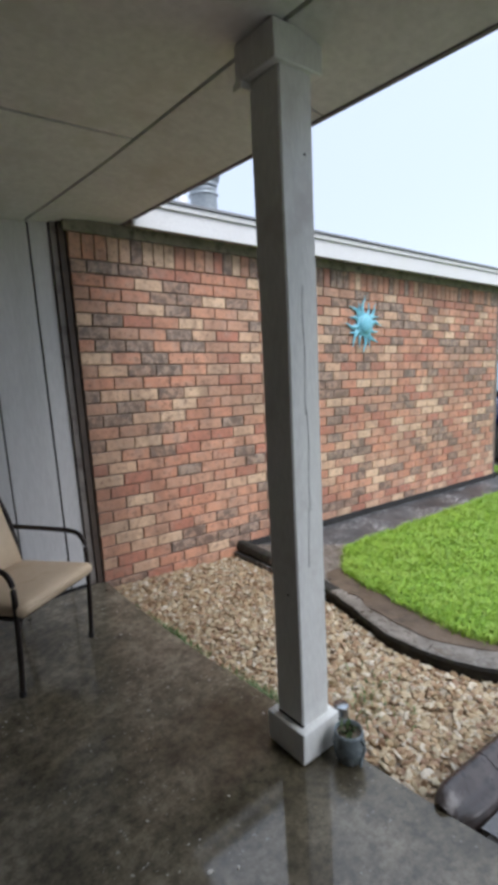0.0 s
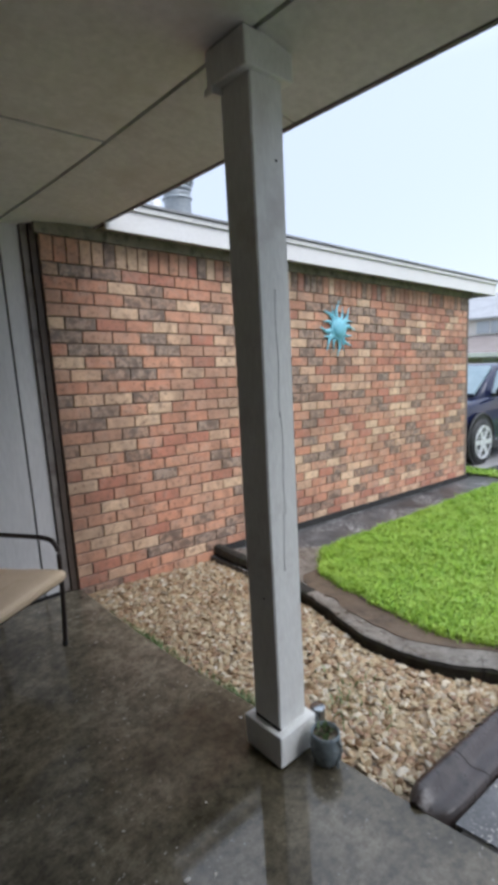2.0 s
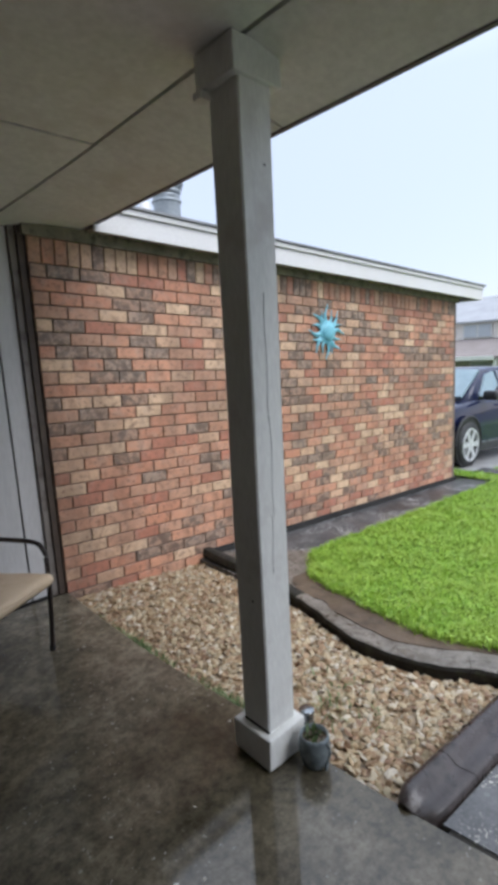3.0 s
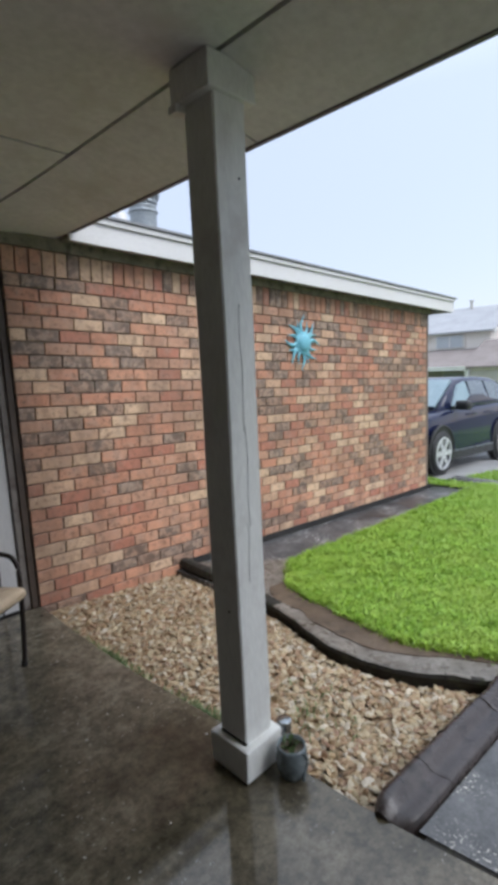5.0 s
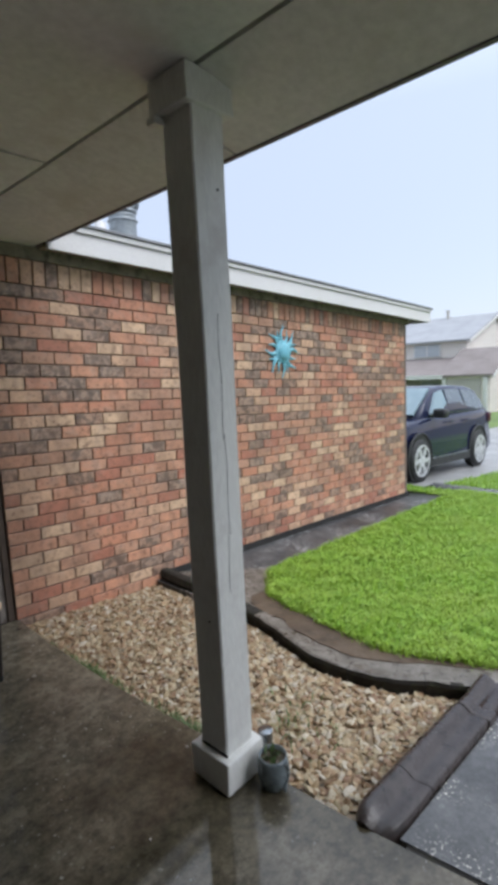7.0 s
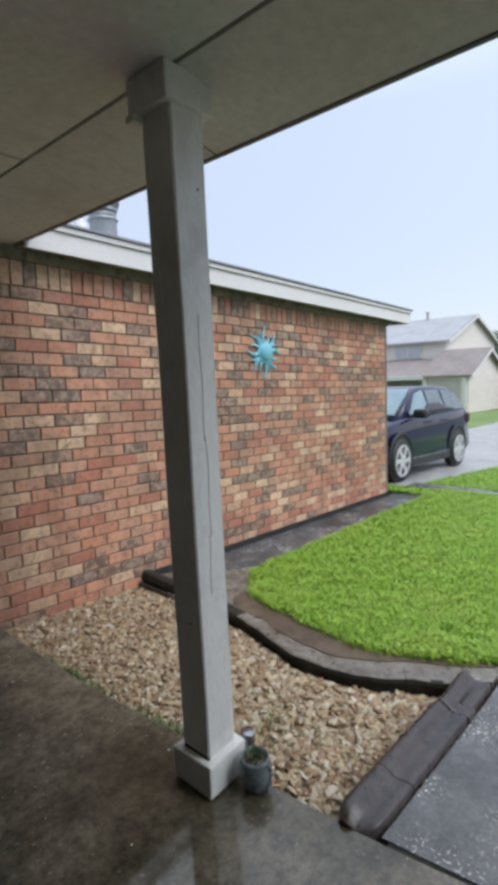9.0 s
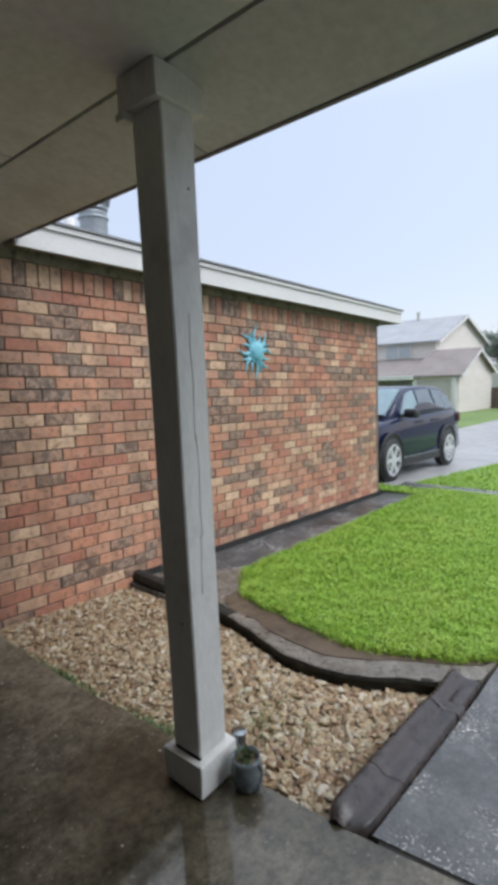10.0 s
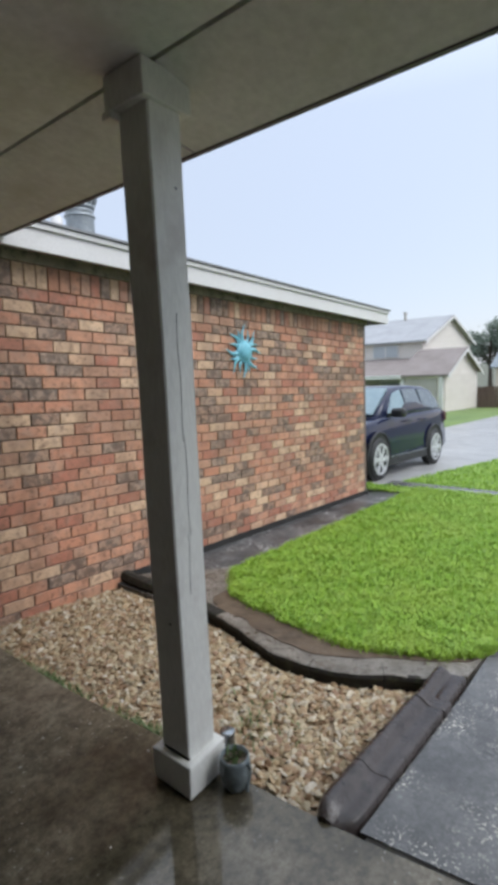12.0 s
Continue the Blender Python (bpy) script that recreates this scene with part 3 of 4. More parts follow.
for i, ln in enumerate((0.275, 0.50, 0.075, 0.245)):
    bm = bmesh.new()
    rings = []
    n_r = 11
    for k in range(n_r):
        x = pos + 0.0025 + (ln - 0.005) * k / (n_r - 1)
        s = (0.62, 0.84, 0.95, 0.99)[k] if i == 0 and k < 4 else 1.0
        ring = []
        for u, z in prof:
            wear = 0.0022 * noise.noise(Vector((x * 9, u * 9, i))) + 0.0012 * noise.noise(Vector((x * 40, u * 40, i)))
            if k in (0, n_r - 1) and z > 0:
                wear -= 0.0025
            drop = 0.034 * (1 - k / 14) if i == 3 and u < 0.0 else 0.006 if i == 3 else 0.0
            ring.append(bm.verts.new((x + 0.010 * math.sin(u * 25), -u * s, (z * s if z > 0 else z) + wear - drop)))
        rings.append(ring)
    for r0, r1 in zip(rings, rings[1:]):
        for k in range(len(prof) - 1):
            bm.faces.new((r0[k], r0[k + 1], r1[k + 1], r1[k])).smooth = True
    for ring in (rings[0], rings[-1][::-1]):
        bm.faces.new([bm.verts.new(v.co) for v in ring])
    bmesh.ops.recalc_face_normals(bm, faces=bm.faces)
    ob = part("edging_block", bm, M_EDGER, edging)
    ob.matrix_basis = pose(0, 0, -0.02, 0, math.degrees(GRADE) * 0.8, EDGE_RZ + (0.0, 0.3, -0.2, 0.9)[i])
    pos += ln
bm = bmesh.new()
tube(bm, [(0.455 + 0.02 * k / 5, 0.075 - 0.05 * k / 5, (0.030, 0.046, 0.050, 0.0495, 0.045, 0.036)[k]) for k in range(6)], 0.0022, 5)
part("crack", bm, M_GAP, edging, "dark crack across the hump").matrix_basis = pose(0, 0, 0.0, 0, math.degrees(GRADE) * 0.8, EDGE_RZ + 0.3)

# ---- pot and can beside the post ----
M_POT = surface("grey_glaze", (0.10, 0.125, 0.135), (0.20, 0.235, 0.245), (0.18, 0.35), 30, 12, None, 0.08)
M_LEAF = piece_material("small_leaf", [(0.0, (0.05, 0.10, 0.03)), (1.0, (0.13, 0.19, 0.07))], False, 0.5)
pot = thing("plant_pot", "small grey-blue glazed pot with sprouting plant by the post", "plant pot", (1.216, 1.080, 0.0))
part("vessel", lathe(bmesh.new(), [(0.036, 0.0), (0.046, 0.012), (0.056, 0.05), (0.058, 0.08), (0.053, 0.11), (0.051, 0.122), (0.046, 0.122), (0.046, 0.104)], 28), M_POT, pot, smooth=True)
part("soil", lathe(bmesh.new(), [(0.044, 0.100), (0.046, 0.105), (0.02, 0.110)], 20), M_SOIL, pot, "dark potting soil")
bm = bmesh.new()
tube(bm, [(0.004 + 0.012 * math.sin(a), -0.056 + 0.002 * math.cos(a * 2), 0.012 + 0.10 * k / 10) for k in range(11) for a in (k * 0.45 - 1.2,)], 0.006, 8)
part("handle", bm, M_POT, pot, "raised curved ridge on the pot")
bm = bmesh.new()
for k in range(46):
    a, r = random.uniform(0, math.tau), random.uniform(0, 0.036)
    b = Vector((r * math.cos(a), r * math.sin(a), 0.107))
    t = b + Vector((random.uniform(-0.02, 0.02), random.uniform(-0.02, 0.02), random.uniform(0.008, 0.030)))
    s = Vector((math.sin(a), -math.cos(a), 0)) * 0.006
    m = (b + t) / 2
    bm.faces.new([bm.verts.new(q) for q in (b, m + s, t, m - s)])
part("sprouts", bm, M_LEAF, pot, "small green sprouts")
M_STEEL = surface("dull_metal", (0.22, 0.24, 0.25), (0.36, 0.38, 0.39), (0.22, 0.4), 40, 6, None, 0.05, 0.9)
can = thing("metal_can", "small dull metal can standing behind the pot", "can", (1.322, 1.208, -0.060))
part("can_body", lathe(bmesh.new(), [(0.026, 0.0), (0.028, 0.004), (0.028, 0.142), (0.026, 0.149)], 20), M_STEEL, can, smooth=True)
part("can_rim", lathe(bmesh.new(), [(0.029, 0.145), (0.0295, 0.151), (0.027, 0.153)], 20), M_STEEL, can, smooth=True)

# ---- metal sun on the wall ----
M_TEAL = surface("teal_patina", (0.13, 0.44, 0.54), (0.27, 0.60, 0.69), (0.5, 0.65), 35, 14, (0.09, 0.33, 0.42), 0.2, 0.0)
ornament = thing("sun_ornament", "turquoise metal sun with wavy rays hung on the brick", "wall ornament", on_wall(3.81, 1.772, -0.02), 90 + math.degrees(SKEW) - 90)
rows = [(0.104, 0.0), (0.106, 0.008), (0.099, 0.016), (0.088, 0.011), (0.083, 0.019), (0.068, 0.032), (0.043, 0.042), (0.018, 0.046)]
disc = part("disc", lathe(bmesh.new(), rows, 32), M_TEAL, ornament, "domed sun disc", True)
disc.matrix_basis = pose(0, 0, 0, 90, 0, 0)
for k in range(16):
    bm = bmesh.new()
    long_ray = k % 2 == 0
    ln, w0 = (0.172, 0.0245) if long_ray else (0.130, 0.0190)
    loops = []
    for i in range(9):
        t = i / 8
        w = w0 * (1 - t) ** 0.75 + 0.0015
        bend = (0.022 if long_ray else 0.014) * math.sin(t * 4.4) * (1 if k % 4 < 2 else -1)
        x = 0.084 + ln * t
        loops.append([bm.verts.new((x, bend - w, 0.0)), bm.verts.new((x, bend, 0.012 * (1 - t) + 0.003)), bm.verts.new((x, bend + w, 0.0)), bm.verts.new((x, bend, -0.004))])
    for r0, r1 in zip(loops, loops[1:]):
        for j in range(4):
            bm.faces.new((r0[j], r0[(j + 1) % 4], r1[(j + 1) % 4], r1[j]))
    bm.faces.new(loops[0])
    bm.faces.new(loops[-1][::-1])
    bmesh.ops.recalc_face_normals(bm, faces=bm.faces)
    part("ray", bm, M_TEAL, ornament).matrix_basis = pose(0, 0, 0, 90, 0, 0) @ pose(0, 0, 0, 0, 0, 22.5 * k)

# ---- patio chair ----
M_TUBE = surface("dark_bronze_tube", (0.028, 0.022, 0.02), (0.05, 0.04, 0.035), (0.3, 0.45), 60, 10, None, 0.05, 0.6)
M_CUSH = surface("tan_cushion", (0.62, 0.47, 0.31), (0.70, 0.55, 0.38), (0.6, 0.8), 220, 5, (0.56, 0.42, 0.27), 0.25, dist=0.002)
chair = thing("patio_chair", "bronze tube patio chair with tan cushions on the wet porch", "chair", (0.655, 2.385, 0), 32)
W2 = 0.248
for s in (-1, 1):
    line = spline([(s * W2, 0.04, 0.0), (s * W2, 0.02, 0.25), (s * W2, 0.01, 0.49), (s * W2, 0.025, 0.562), (s * W2, 0.08, 0.594), (s * (W2 + 0.005), 0.26, 0.597), (s * (W2 - 0.01), 0.47, 0.600)], 6)
    part("arm_and_front_leg", tube(bmesh.new(), line, 0.0125, 10), M_TUBE, chair, smooth=True)
    line = spline([(s * (W2 - 0.03), 0.50, 0.0), (s * (W2 - 0.03), 0.43, 0.34), (s * (W2 - 0.02), 0.47, 0.62), (s * (W2 - 0.03), 0.57, 0.86)], 6)
    part("rear_leg", tube(bmesh.new(), line, 0.0125, 10), M_TUBE, chair, smooth=True)
    part("seat_rail", tube(bmesh.new(), [(s * W2, 0.01, 0.375), (s * (W2 - 0.03), 0.43, 0.345)], 0.010, 8), M_TUBE, chair, smooth=True)
    part("foot", lathe(bmesh.new(), [(0.013, 0.0), (0.015, 0.004), (0.0145, 0.03)], 12, (s * W2, 0.04, 0)), M_GAP, chair, "black plastic foot")
for y, z in ((0.01, 0.372), (0.43, 0.345)):
    part("cross_rail", tube(bmesh.new(), [(-W2, y, z), (W2, y, z)], 0.010, 8), M_TUBE, chair, smooth=True)
part("top_rail", tube(bmesh.new(), [(-W2 + 0.03, 0.57, 0.86), (W2 - 0.03, 0.57, 0.86)], 0.0125, 8), M_TUBE, chair, smooth=True)


def cushion(w, d, h):
    bm = boxed((-w / 2, 0, 0), (w / 2, d, h))
    bmesh.ops.subdivide_edges(bm, edges=bm.edges, cuts=7, use_grid_fill=True)
    for v in bm.verts:
        u, q, r = v.co.x / (w / 2), v.co.y / d * 2 - 1, v.co.z / h * 2 - 1
        e = 1 - 0.07 * max(abs(r), 0) ** 3
        v.co.x *= e
        v.co.y = (q * e + 1) * d / 2
        puff = (1 - u ** 4) * (1 - q ** 4)
        v.co.z = h / 2 + r * h / 2 * (0.72 + 0.34 * puff) + 0.004 * noise.noise(v.co * 9)
    return bm


seat = part("seat_cushion", cushion(0.485, 0.47, 0.085), M_CUSH, chair, "tan padded seat cushion", True)
seat.matrix_basis = pose(-0.014, -0.035, 0.372, -3, 0, 0)
bm = bmesh.new()
tube(bm, spline([(-0.225, 0.0, 0.046), (0.0, -0.006, 0.046), (0.225, 0.0, 0.046)], 6), 0.004, 6)
part("piping", bm, M_CUSH, seat)
back = part("back_cushion", cushion(0.44, 0.42, 0.075), M_CUSH, chair, "tan padded back cushion", True)
back.matrix_basis = pose(-0.014, 0.445, 0.40, 72, 0, 0)

# ---- roof vents of the wing ----
M_GALV = surface("galvanised", (0.30, 0.33, 0.35), (0.45, 0.48, 0.50), (0.35, 0.55), 40, 8, None, 0.1, 0.7)
vent = thing("roof_turbine_vent", "grey galvanised turbine vent on the wing roof", "roof vent", (3.145, 4.5, 2.43))
part("collar", lathe(bmesh.new(), [(0.17, 0.0), (0.15, 0.10), (0.135, 0.16), (0.135, 0.66), (0.14, 0.67)], 28), M_GALV, vent, smooth=True)
for z in (0.60, 0.69):
    part("ring", lathe(bmesh.new(), [(0.14, z), (0.150, z + 0.008), (0.150, z + 0.022), (0.14, z + 0.03)], 28), M_GALV, vent, smooth=True)
for k in range(18):
    a = k * math.tau / 18
    bm = bmesh.new()
    lo = [(0.140, 0.70), (0.172, 0.76), (0.178, 0.82), (0.150, 0.89), (0.08, 0.93)]
    p0 = [bm.verts.new((r * math.cos(a), r * math.sin(a), z)) for r, z in lo]
    p1 = [bm.verts.new((r * 0.96 * math.cos(a + 0.30), r * 0.96 * math.sin(a + 0.30), z)) for r, z in lo]
    for i in range(4):
        bm.faces.new((p0[i], p1[i], p1[i + 1], p0[i + 1]))
    part("fin", bm, M_GALV, vent)
part("crown", lathe(bmesh.new(), [(0.095, 0.915), (0.09, 0.94), (0.02, 0.955)], 24), M_GALV, vent, smooth=True)
pipe = thing("vent_pipe", "short white plumbing vent pipe on the wing roof", "vent pipe", (2.885, 4.5, 2.44))
part("pipe", lathe(bmesh.new(), [(0.055, 0.0), (0.055, 0.55), (0.045, 0.56)], 20), M_WHITE, pipe, smooth=True)
part("flashing", lathe(bmesh.new(), [(0.12, 0.0), (0.07, 0.06), (0.058, 0.10)], 20), M_GALV, pipe, smooth=True)

# ---- parked car ----
M_PAINT = surface("dark_blue_car_paint", (0.012, 0.016, 0.044), (0.017, 0.022, 0.058), (0.06, 0.12), 60, 3, None, 0)
M_PAINT.node_tree.nodes["Principled BSDF"].inputs["Coat Weight"].default_value = 0.25
M_PAINT.node_tree.nodes["Principled BSDF"].inputs["Specular IOR Level"].default_value = 0.35
# glass base colour raised to carry haze and reflection
M_GLASS = surface("haze_pale_car_glass", (0.13, 0.155, 0.185), (0.17, 0.20, 0.23), (0.22, 0.3), 40, 3, None, 0)
# paler blue pane colour with the sky's reflection painted in
M_PANE = surface("sky_reflection_pane", (0.20, 0.29, 0.33), (0.27, 0.36, 0.40), (0.03, 0.06), 40, 3, None, 0)
M_RUBBER = surface("tyre_rubber", (0.012, 0.012, 0.012), (0.025, 0.025, 0.025), (0.5, 0.7), 60, 8, None, 0.2)
M_ALLOY = surface("alloy", (0.55, 0.56, 0.57), (0.64, 0.65, 0.66), (0.25, 0.4), 40, 8, None, 0, 0.15)
M_PLASTIC = surface("black_trim", (0.02, 0.02, 0.022), (0.035, 0.035, 0.037), (0.45, 0.6), 60, 8, None, 0.1)
M_LAMP = surface("lamp_lens", (0.55, 0.57, 0.58), (0.65, 0.67, 0.68), (0.08, 0.15), 40, 8, None, 0)
M_RED = surface("red_lens", (0.10, 0.035, 0.04), (0.14, 0.05, 0.055), (0.1, 0.2), 40, 8, None, 0)


def loft(bm, stations, smooth=True):
    """Rounded sections along x: (x, half width, low, high, corner, tumble)."""
    rings = []
    for x, hw, lo, hi, c, tum in stations:
        loop = []
        for s, top in ((1, 0), (1, 1), (-1, 1), (-1, 0)):
            cz = hi if top else lo
            w = hw - (tum if top else 0)
            pts = []
            for k in range(4):
                a = k / 3 * math.pi / 2
                ox, oz = c * (1 - math.cos(a)), c * (1 - math.sin(a))
                pts.append((s * (w - ox), cz - oz if top else cz + oz))
            pts = pts if (top and s == 1) or (not top and s == -1) else pts[::-1]
            loop += pts
        rings.append([bm.verts.new((x, y, z)) for y, z in loop])
    n = len(rings[0])
    for r0, r1 in zip(rings, rings[1:]):
        for k in range(n):
            bm.faces.new((r0[k], r0[(k + 1) % n], r1[(k + 1) % n], r1[k]))
    bm.faces.new(rings[0][::-1])
    bm.faces.new(rings[-1])
    bmesh.ops.recalc_face_normals(bm, faces=bm.faces)
    return bm


FW, RW, WR = 1.18, -1.18, 0.345
car = thing("parked_car", "dark blue sport utility car parked on the wet driveway", "car", (8.60, 4.07, fall(8.60) - 0.055), 176.5)
car.matrix_basis = pose(8.60, 4.07, fall(8.60) - 0.055, 0, -2.69, 176.5)
car.scale = (0.94, 1.0, 0.985)
bm = loft(bmesh.new(), [(2.02, 0.60, 0.36, 0.70, 0.10, 0.02), (1.95, 0.74, 0.27, 0.80, 0.10, 0.03), (1.75, 0.80, 0.22, 0.88, 0.08, 0.05), (1.3, 0.83, 0.22, 0.95, 0.08, 0.06),
                        (0.85, 0.84, 0.22, 1.00, 0.07, 0.06), (0.2, 0.84, 0.22, 1.02, 0.07, 0.05), (-0.9, 0.84, 0.22, 1.05, 0.07, 0.05), (-1.6, 0.83, 0.24, 1.07, 0.08, 0.05),
                        (-1.92, 0.80, 0.28, 1.06, 0.10, 0.06), (-2.02, 0.72, 0.36, 1.0, 0.10, 0.06)])
part("body", bm, M_PAINT, car, smooth=True)
bm = loft(bmesh.new(), [(0.98, 0.70, 0.96, 1.02, 0.03, 0.02), (0.62, 0.74, 0.98, 1.27, 0.06, 0.08), (0.30, 0.76, 1.0, 1.46, 0.07, 0.14), (0.0, 0.77, 1.0, 1.515, 0.08, 0.16),
                        (-0.6, 0.77, 1.0, 1.53, 0.08, 0.16), (-1.2, 0.76, 1.0, 1.51, 0.08, 0.16), (-1.62, 0.74, 1.02, 1.44, 0.08, 0.15), (-1.90, 0.70, 1.02, 1.12, 0.05, 0.08)])
part("cabin", bm, M_PAINT, car, smooth=True)


def side_pane(name, pts, s, material=M_GLASS):
    """A window that follows the leaning cabin side, 6 mm proud of it."""
    bm = bmesh.new()
    out, inn = [], []
    for x, z in pts:
        y = s * (0.775 - 0.175 * max(0.0, (z - 1.0)) / 0.5 + 0.003)
        out.append(bm.verts.new((x, y + s * 0.008, z)))
        inn.append(bm.verts.new((x, y - s * 0.03, z)))
    bm.faces.new(out)
    bm.faces.new(inn[::-1])
    for k in range(len(pts)):
        bm.faces.new((out[k], out[(k + 1) % len(pts)], inn[(k + 1) % len(pts)], inn[k]))
    bmesh.ops.recalc_face_normals(bm, faces=bm.faces)
    return part(name, bm, material, car)


for s in (1, -1):
    # only the side in view takes the pane with painted sky reflection
    side_pane("front_side_window", [(0.66, 1.06), (0.28, 1.40), (-0.02, 1.455), (-0.06, 1.06)], s, M_PANE if s == 1 else M_GLASS)
    side_pane("rear_side_window", [(-0.13, 1.06), (-0.10, 1.46), (-0.72, 1.465), (-0.78, 1.07)], s)
    side_pane("quarter_window", [(-0.85, 1.075), (-0.80, 1.46), (-1.30, 1.43), (-1.58, 1.26), (-1.62, 1.10)], s)
    part("sill", boxed((-0.80, s * 0.80, 0.20), (0.80, s * 0.852, 0.335), 0.02), M_PLASTIC, car, "black lower sill")
    part("door_moulding", boxed((-0.78, s * 0.838, 0.335), (0.76, s * 0.855, 0.355), 0.005), M_STEEL, car, "bright line above the sill")
    for x in (-0.02, -0.74):
        part("door_handle", boxed((x - 0.02, s * 0.83, 0.90), (x + 0.14, s * 0.868, 0.93), 0.012), M_PAINT, car)
    part("mirror", boxed((0.52, s * 0.80, 1.00), (0.70, s * 1.02, 1.15), 0.045), M_PLASTIC, car, "black door mirror", True)
    part("headlight", boxed((1.72, s * 0.55, 0.66), (1.97, s * 0.78, 0.82), 0.05), M_LAMP, car, "clear headlight", True)
    part("tail_light", boxed((-2.015, s * 0.62, 0.80), (-1.93, s * 0.775, 1.0), 0.04), M_RED, car, "red tail light", True)
    for x in (FW, RW):
        arch = bmesh.new()
        pts = [(x + 0.41 * math.cos(a), s * 0.842, WR + 0.02 + 0.41 * math.sin(a)) for a in steps(-0.15, math.pi + 0.15, 20)]
        tube(arch, pts, 0.020, 6)
        part("wheel_arch", arch, M_PLASTIC, car, "black wheel arch lip", True)
        part("wheel_well", lathe(bmesh.new(), [(0.39, 0.0), (0.39, 0.03)], 28), M_RUBBER, car, "dark wheel well").matrix_basis = pose(x, s * 0.843, WR + 0.02, 90 * s, 0, 0)
        wheel = part("wheel", lathe(bmesh.new(), [(0.24, -0.10), (WR - 0.03, -0.105), (WR, -0.075), (WR, 0.055), (WR - 0.03, 0.088), (0.25, 0.09)], 36), M_RUBBER, car, "black tyre and alloy wheel", True)
        wheel.matrix_basis = pose(x, s * 0.79, WR, -90 * s, 0, 0)
        part("rim", lathe(bmesh.new(), [(0.255, 0.05), (0.255, 0.092), (0.235, 0.094), (0.225, 0.062), (0.05, 0.062)], 32), M_PLASTIC, wheel, smooth=False)
        for k in range(6):
            sp = boxed((0.03, -0.036, 0.060), (0.247, 0.036, 0.096), 0.008)
            part("spoke", sp, M_ALLOY, wheel, "bright alloy spoke").matrix_basis = pose(0, 0, 0, 0, 0, 60 * k)
        part("rim_ring", lathe(bmesh.new(), [(0.226, 0.07), (0.226, 0.098), (0.252, 0.098), (0.256, 0.09)], 32), M_ALLOY, wheel, "bright alloy rim edge")
        part("hub", lathe(bmesh.new(), [(0.055, 0.06), (0.052, 0.097), (0.03, 0.10)], 18), M_ALLOY, wheel)
bm = bmesh.new()
v = [bm.verts.new(q) for q in ((1.00, 0.62, 1.03), (1.00, -0.62, 1.03), (0.33, -0.56, 1.455), (0.33, 0.56, 1.455))]
bm.faces.new(v)
ex = bmesh.ops.extrude_face_region(bm, geom=bm.faces[:])
for q in ex["geom"]:
    if isinstance(q, bmesh.types.BMVert):
        q.co += Vector((0.02, 0, 0.03))
bmesh.ops.recalc_face_normals(bm, faces=bm.faces)
part("windscreen", bm, M_PANE, car, "windscreen with reflected sky in its pale colour")
part("grille", boxed((1.94, -0.42, 0.44), (2.035, 0.42, 0.70), 0.02), M_PLASTIC, car, "black grille")
part("bumper", boxed((1.90, -0.72, 0.24), (2.05, 0.72, 0.42), 0.05), M_PAINT, car, smooth=True)

# ---- house across the drive ----
M_SIDING = surface("cream_siding", (0.72, 0.66, 0.60), (0.80, 0.74, 0.68), (0.5, 0.7), 12, 0.5, None, 0.1, stretch=(1, 1, 6))
# main roof lightened: rain haze is put into the shingle colour
M_SHING = surface("haze_pale_shingle", (0.33, 0.335, 0.35), (0.42, 0.425, 0.44), (0.8, 0.95), 9, 0.8, None, 0.4)
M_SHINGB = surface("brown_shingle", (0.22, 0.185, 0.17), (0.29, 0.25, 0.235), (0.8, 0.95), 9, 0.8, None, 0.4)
M_WIN = surface("far_window_glass", (0.42, 0.45, 0.48), (0.50, 0.53, 0.56), (0.06, 0.15), 20, 1, None, 0)
M_TRIMF = surface("far_trim", (0.62, 0.61, 0.58), (0.72, 0.71, 0.68), (0.4, 0.6), 20, 1, None, 0)
M_SHADE = surface("porch_shade_colour", (0.44, 0.41, 0.375), (0.52, 0.49, 0.45), (0.6, 0.8), 20, 1, None, 0)


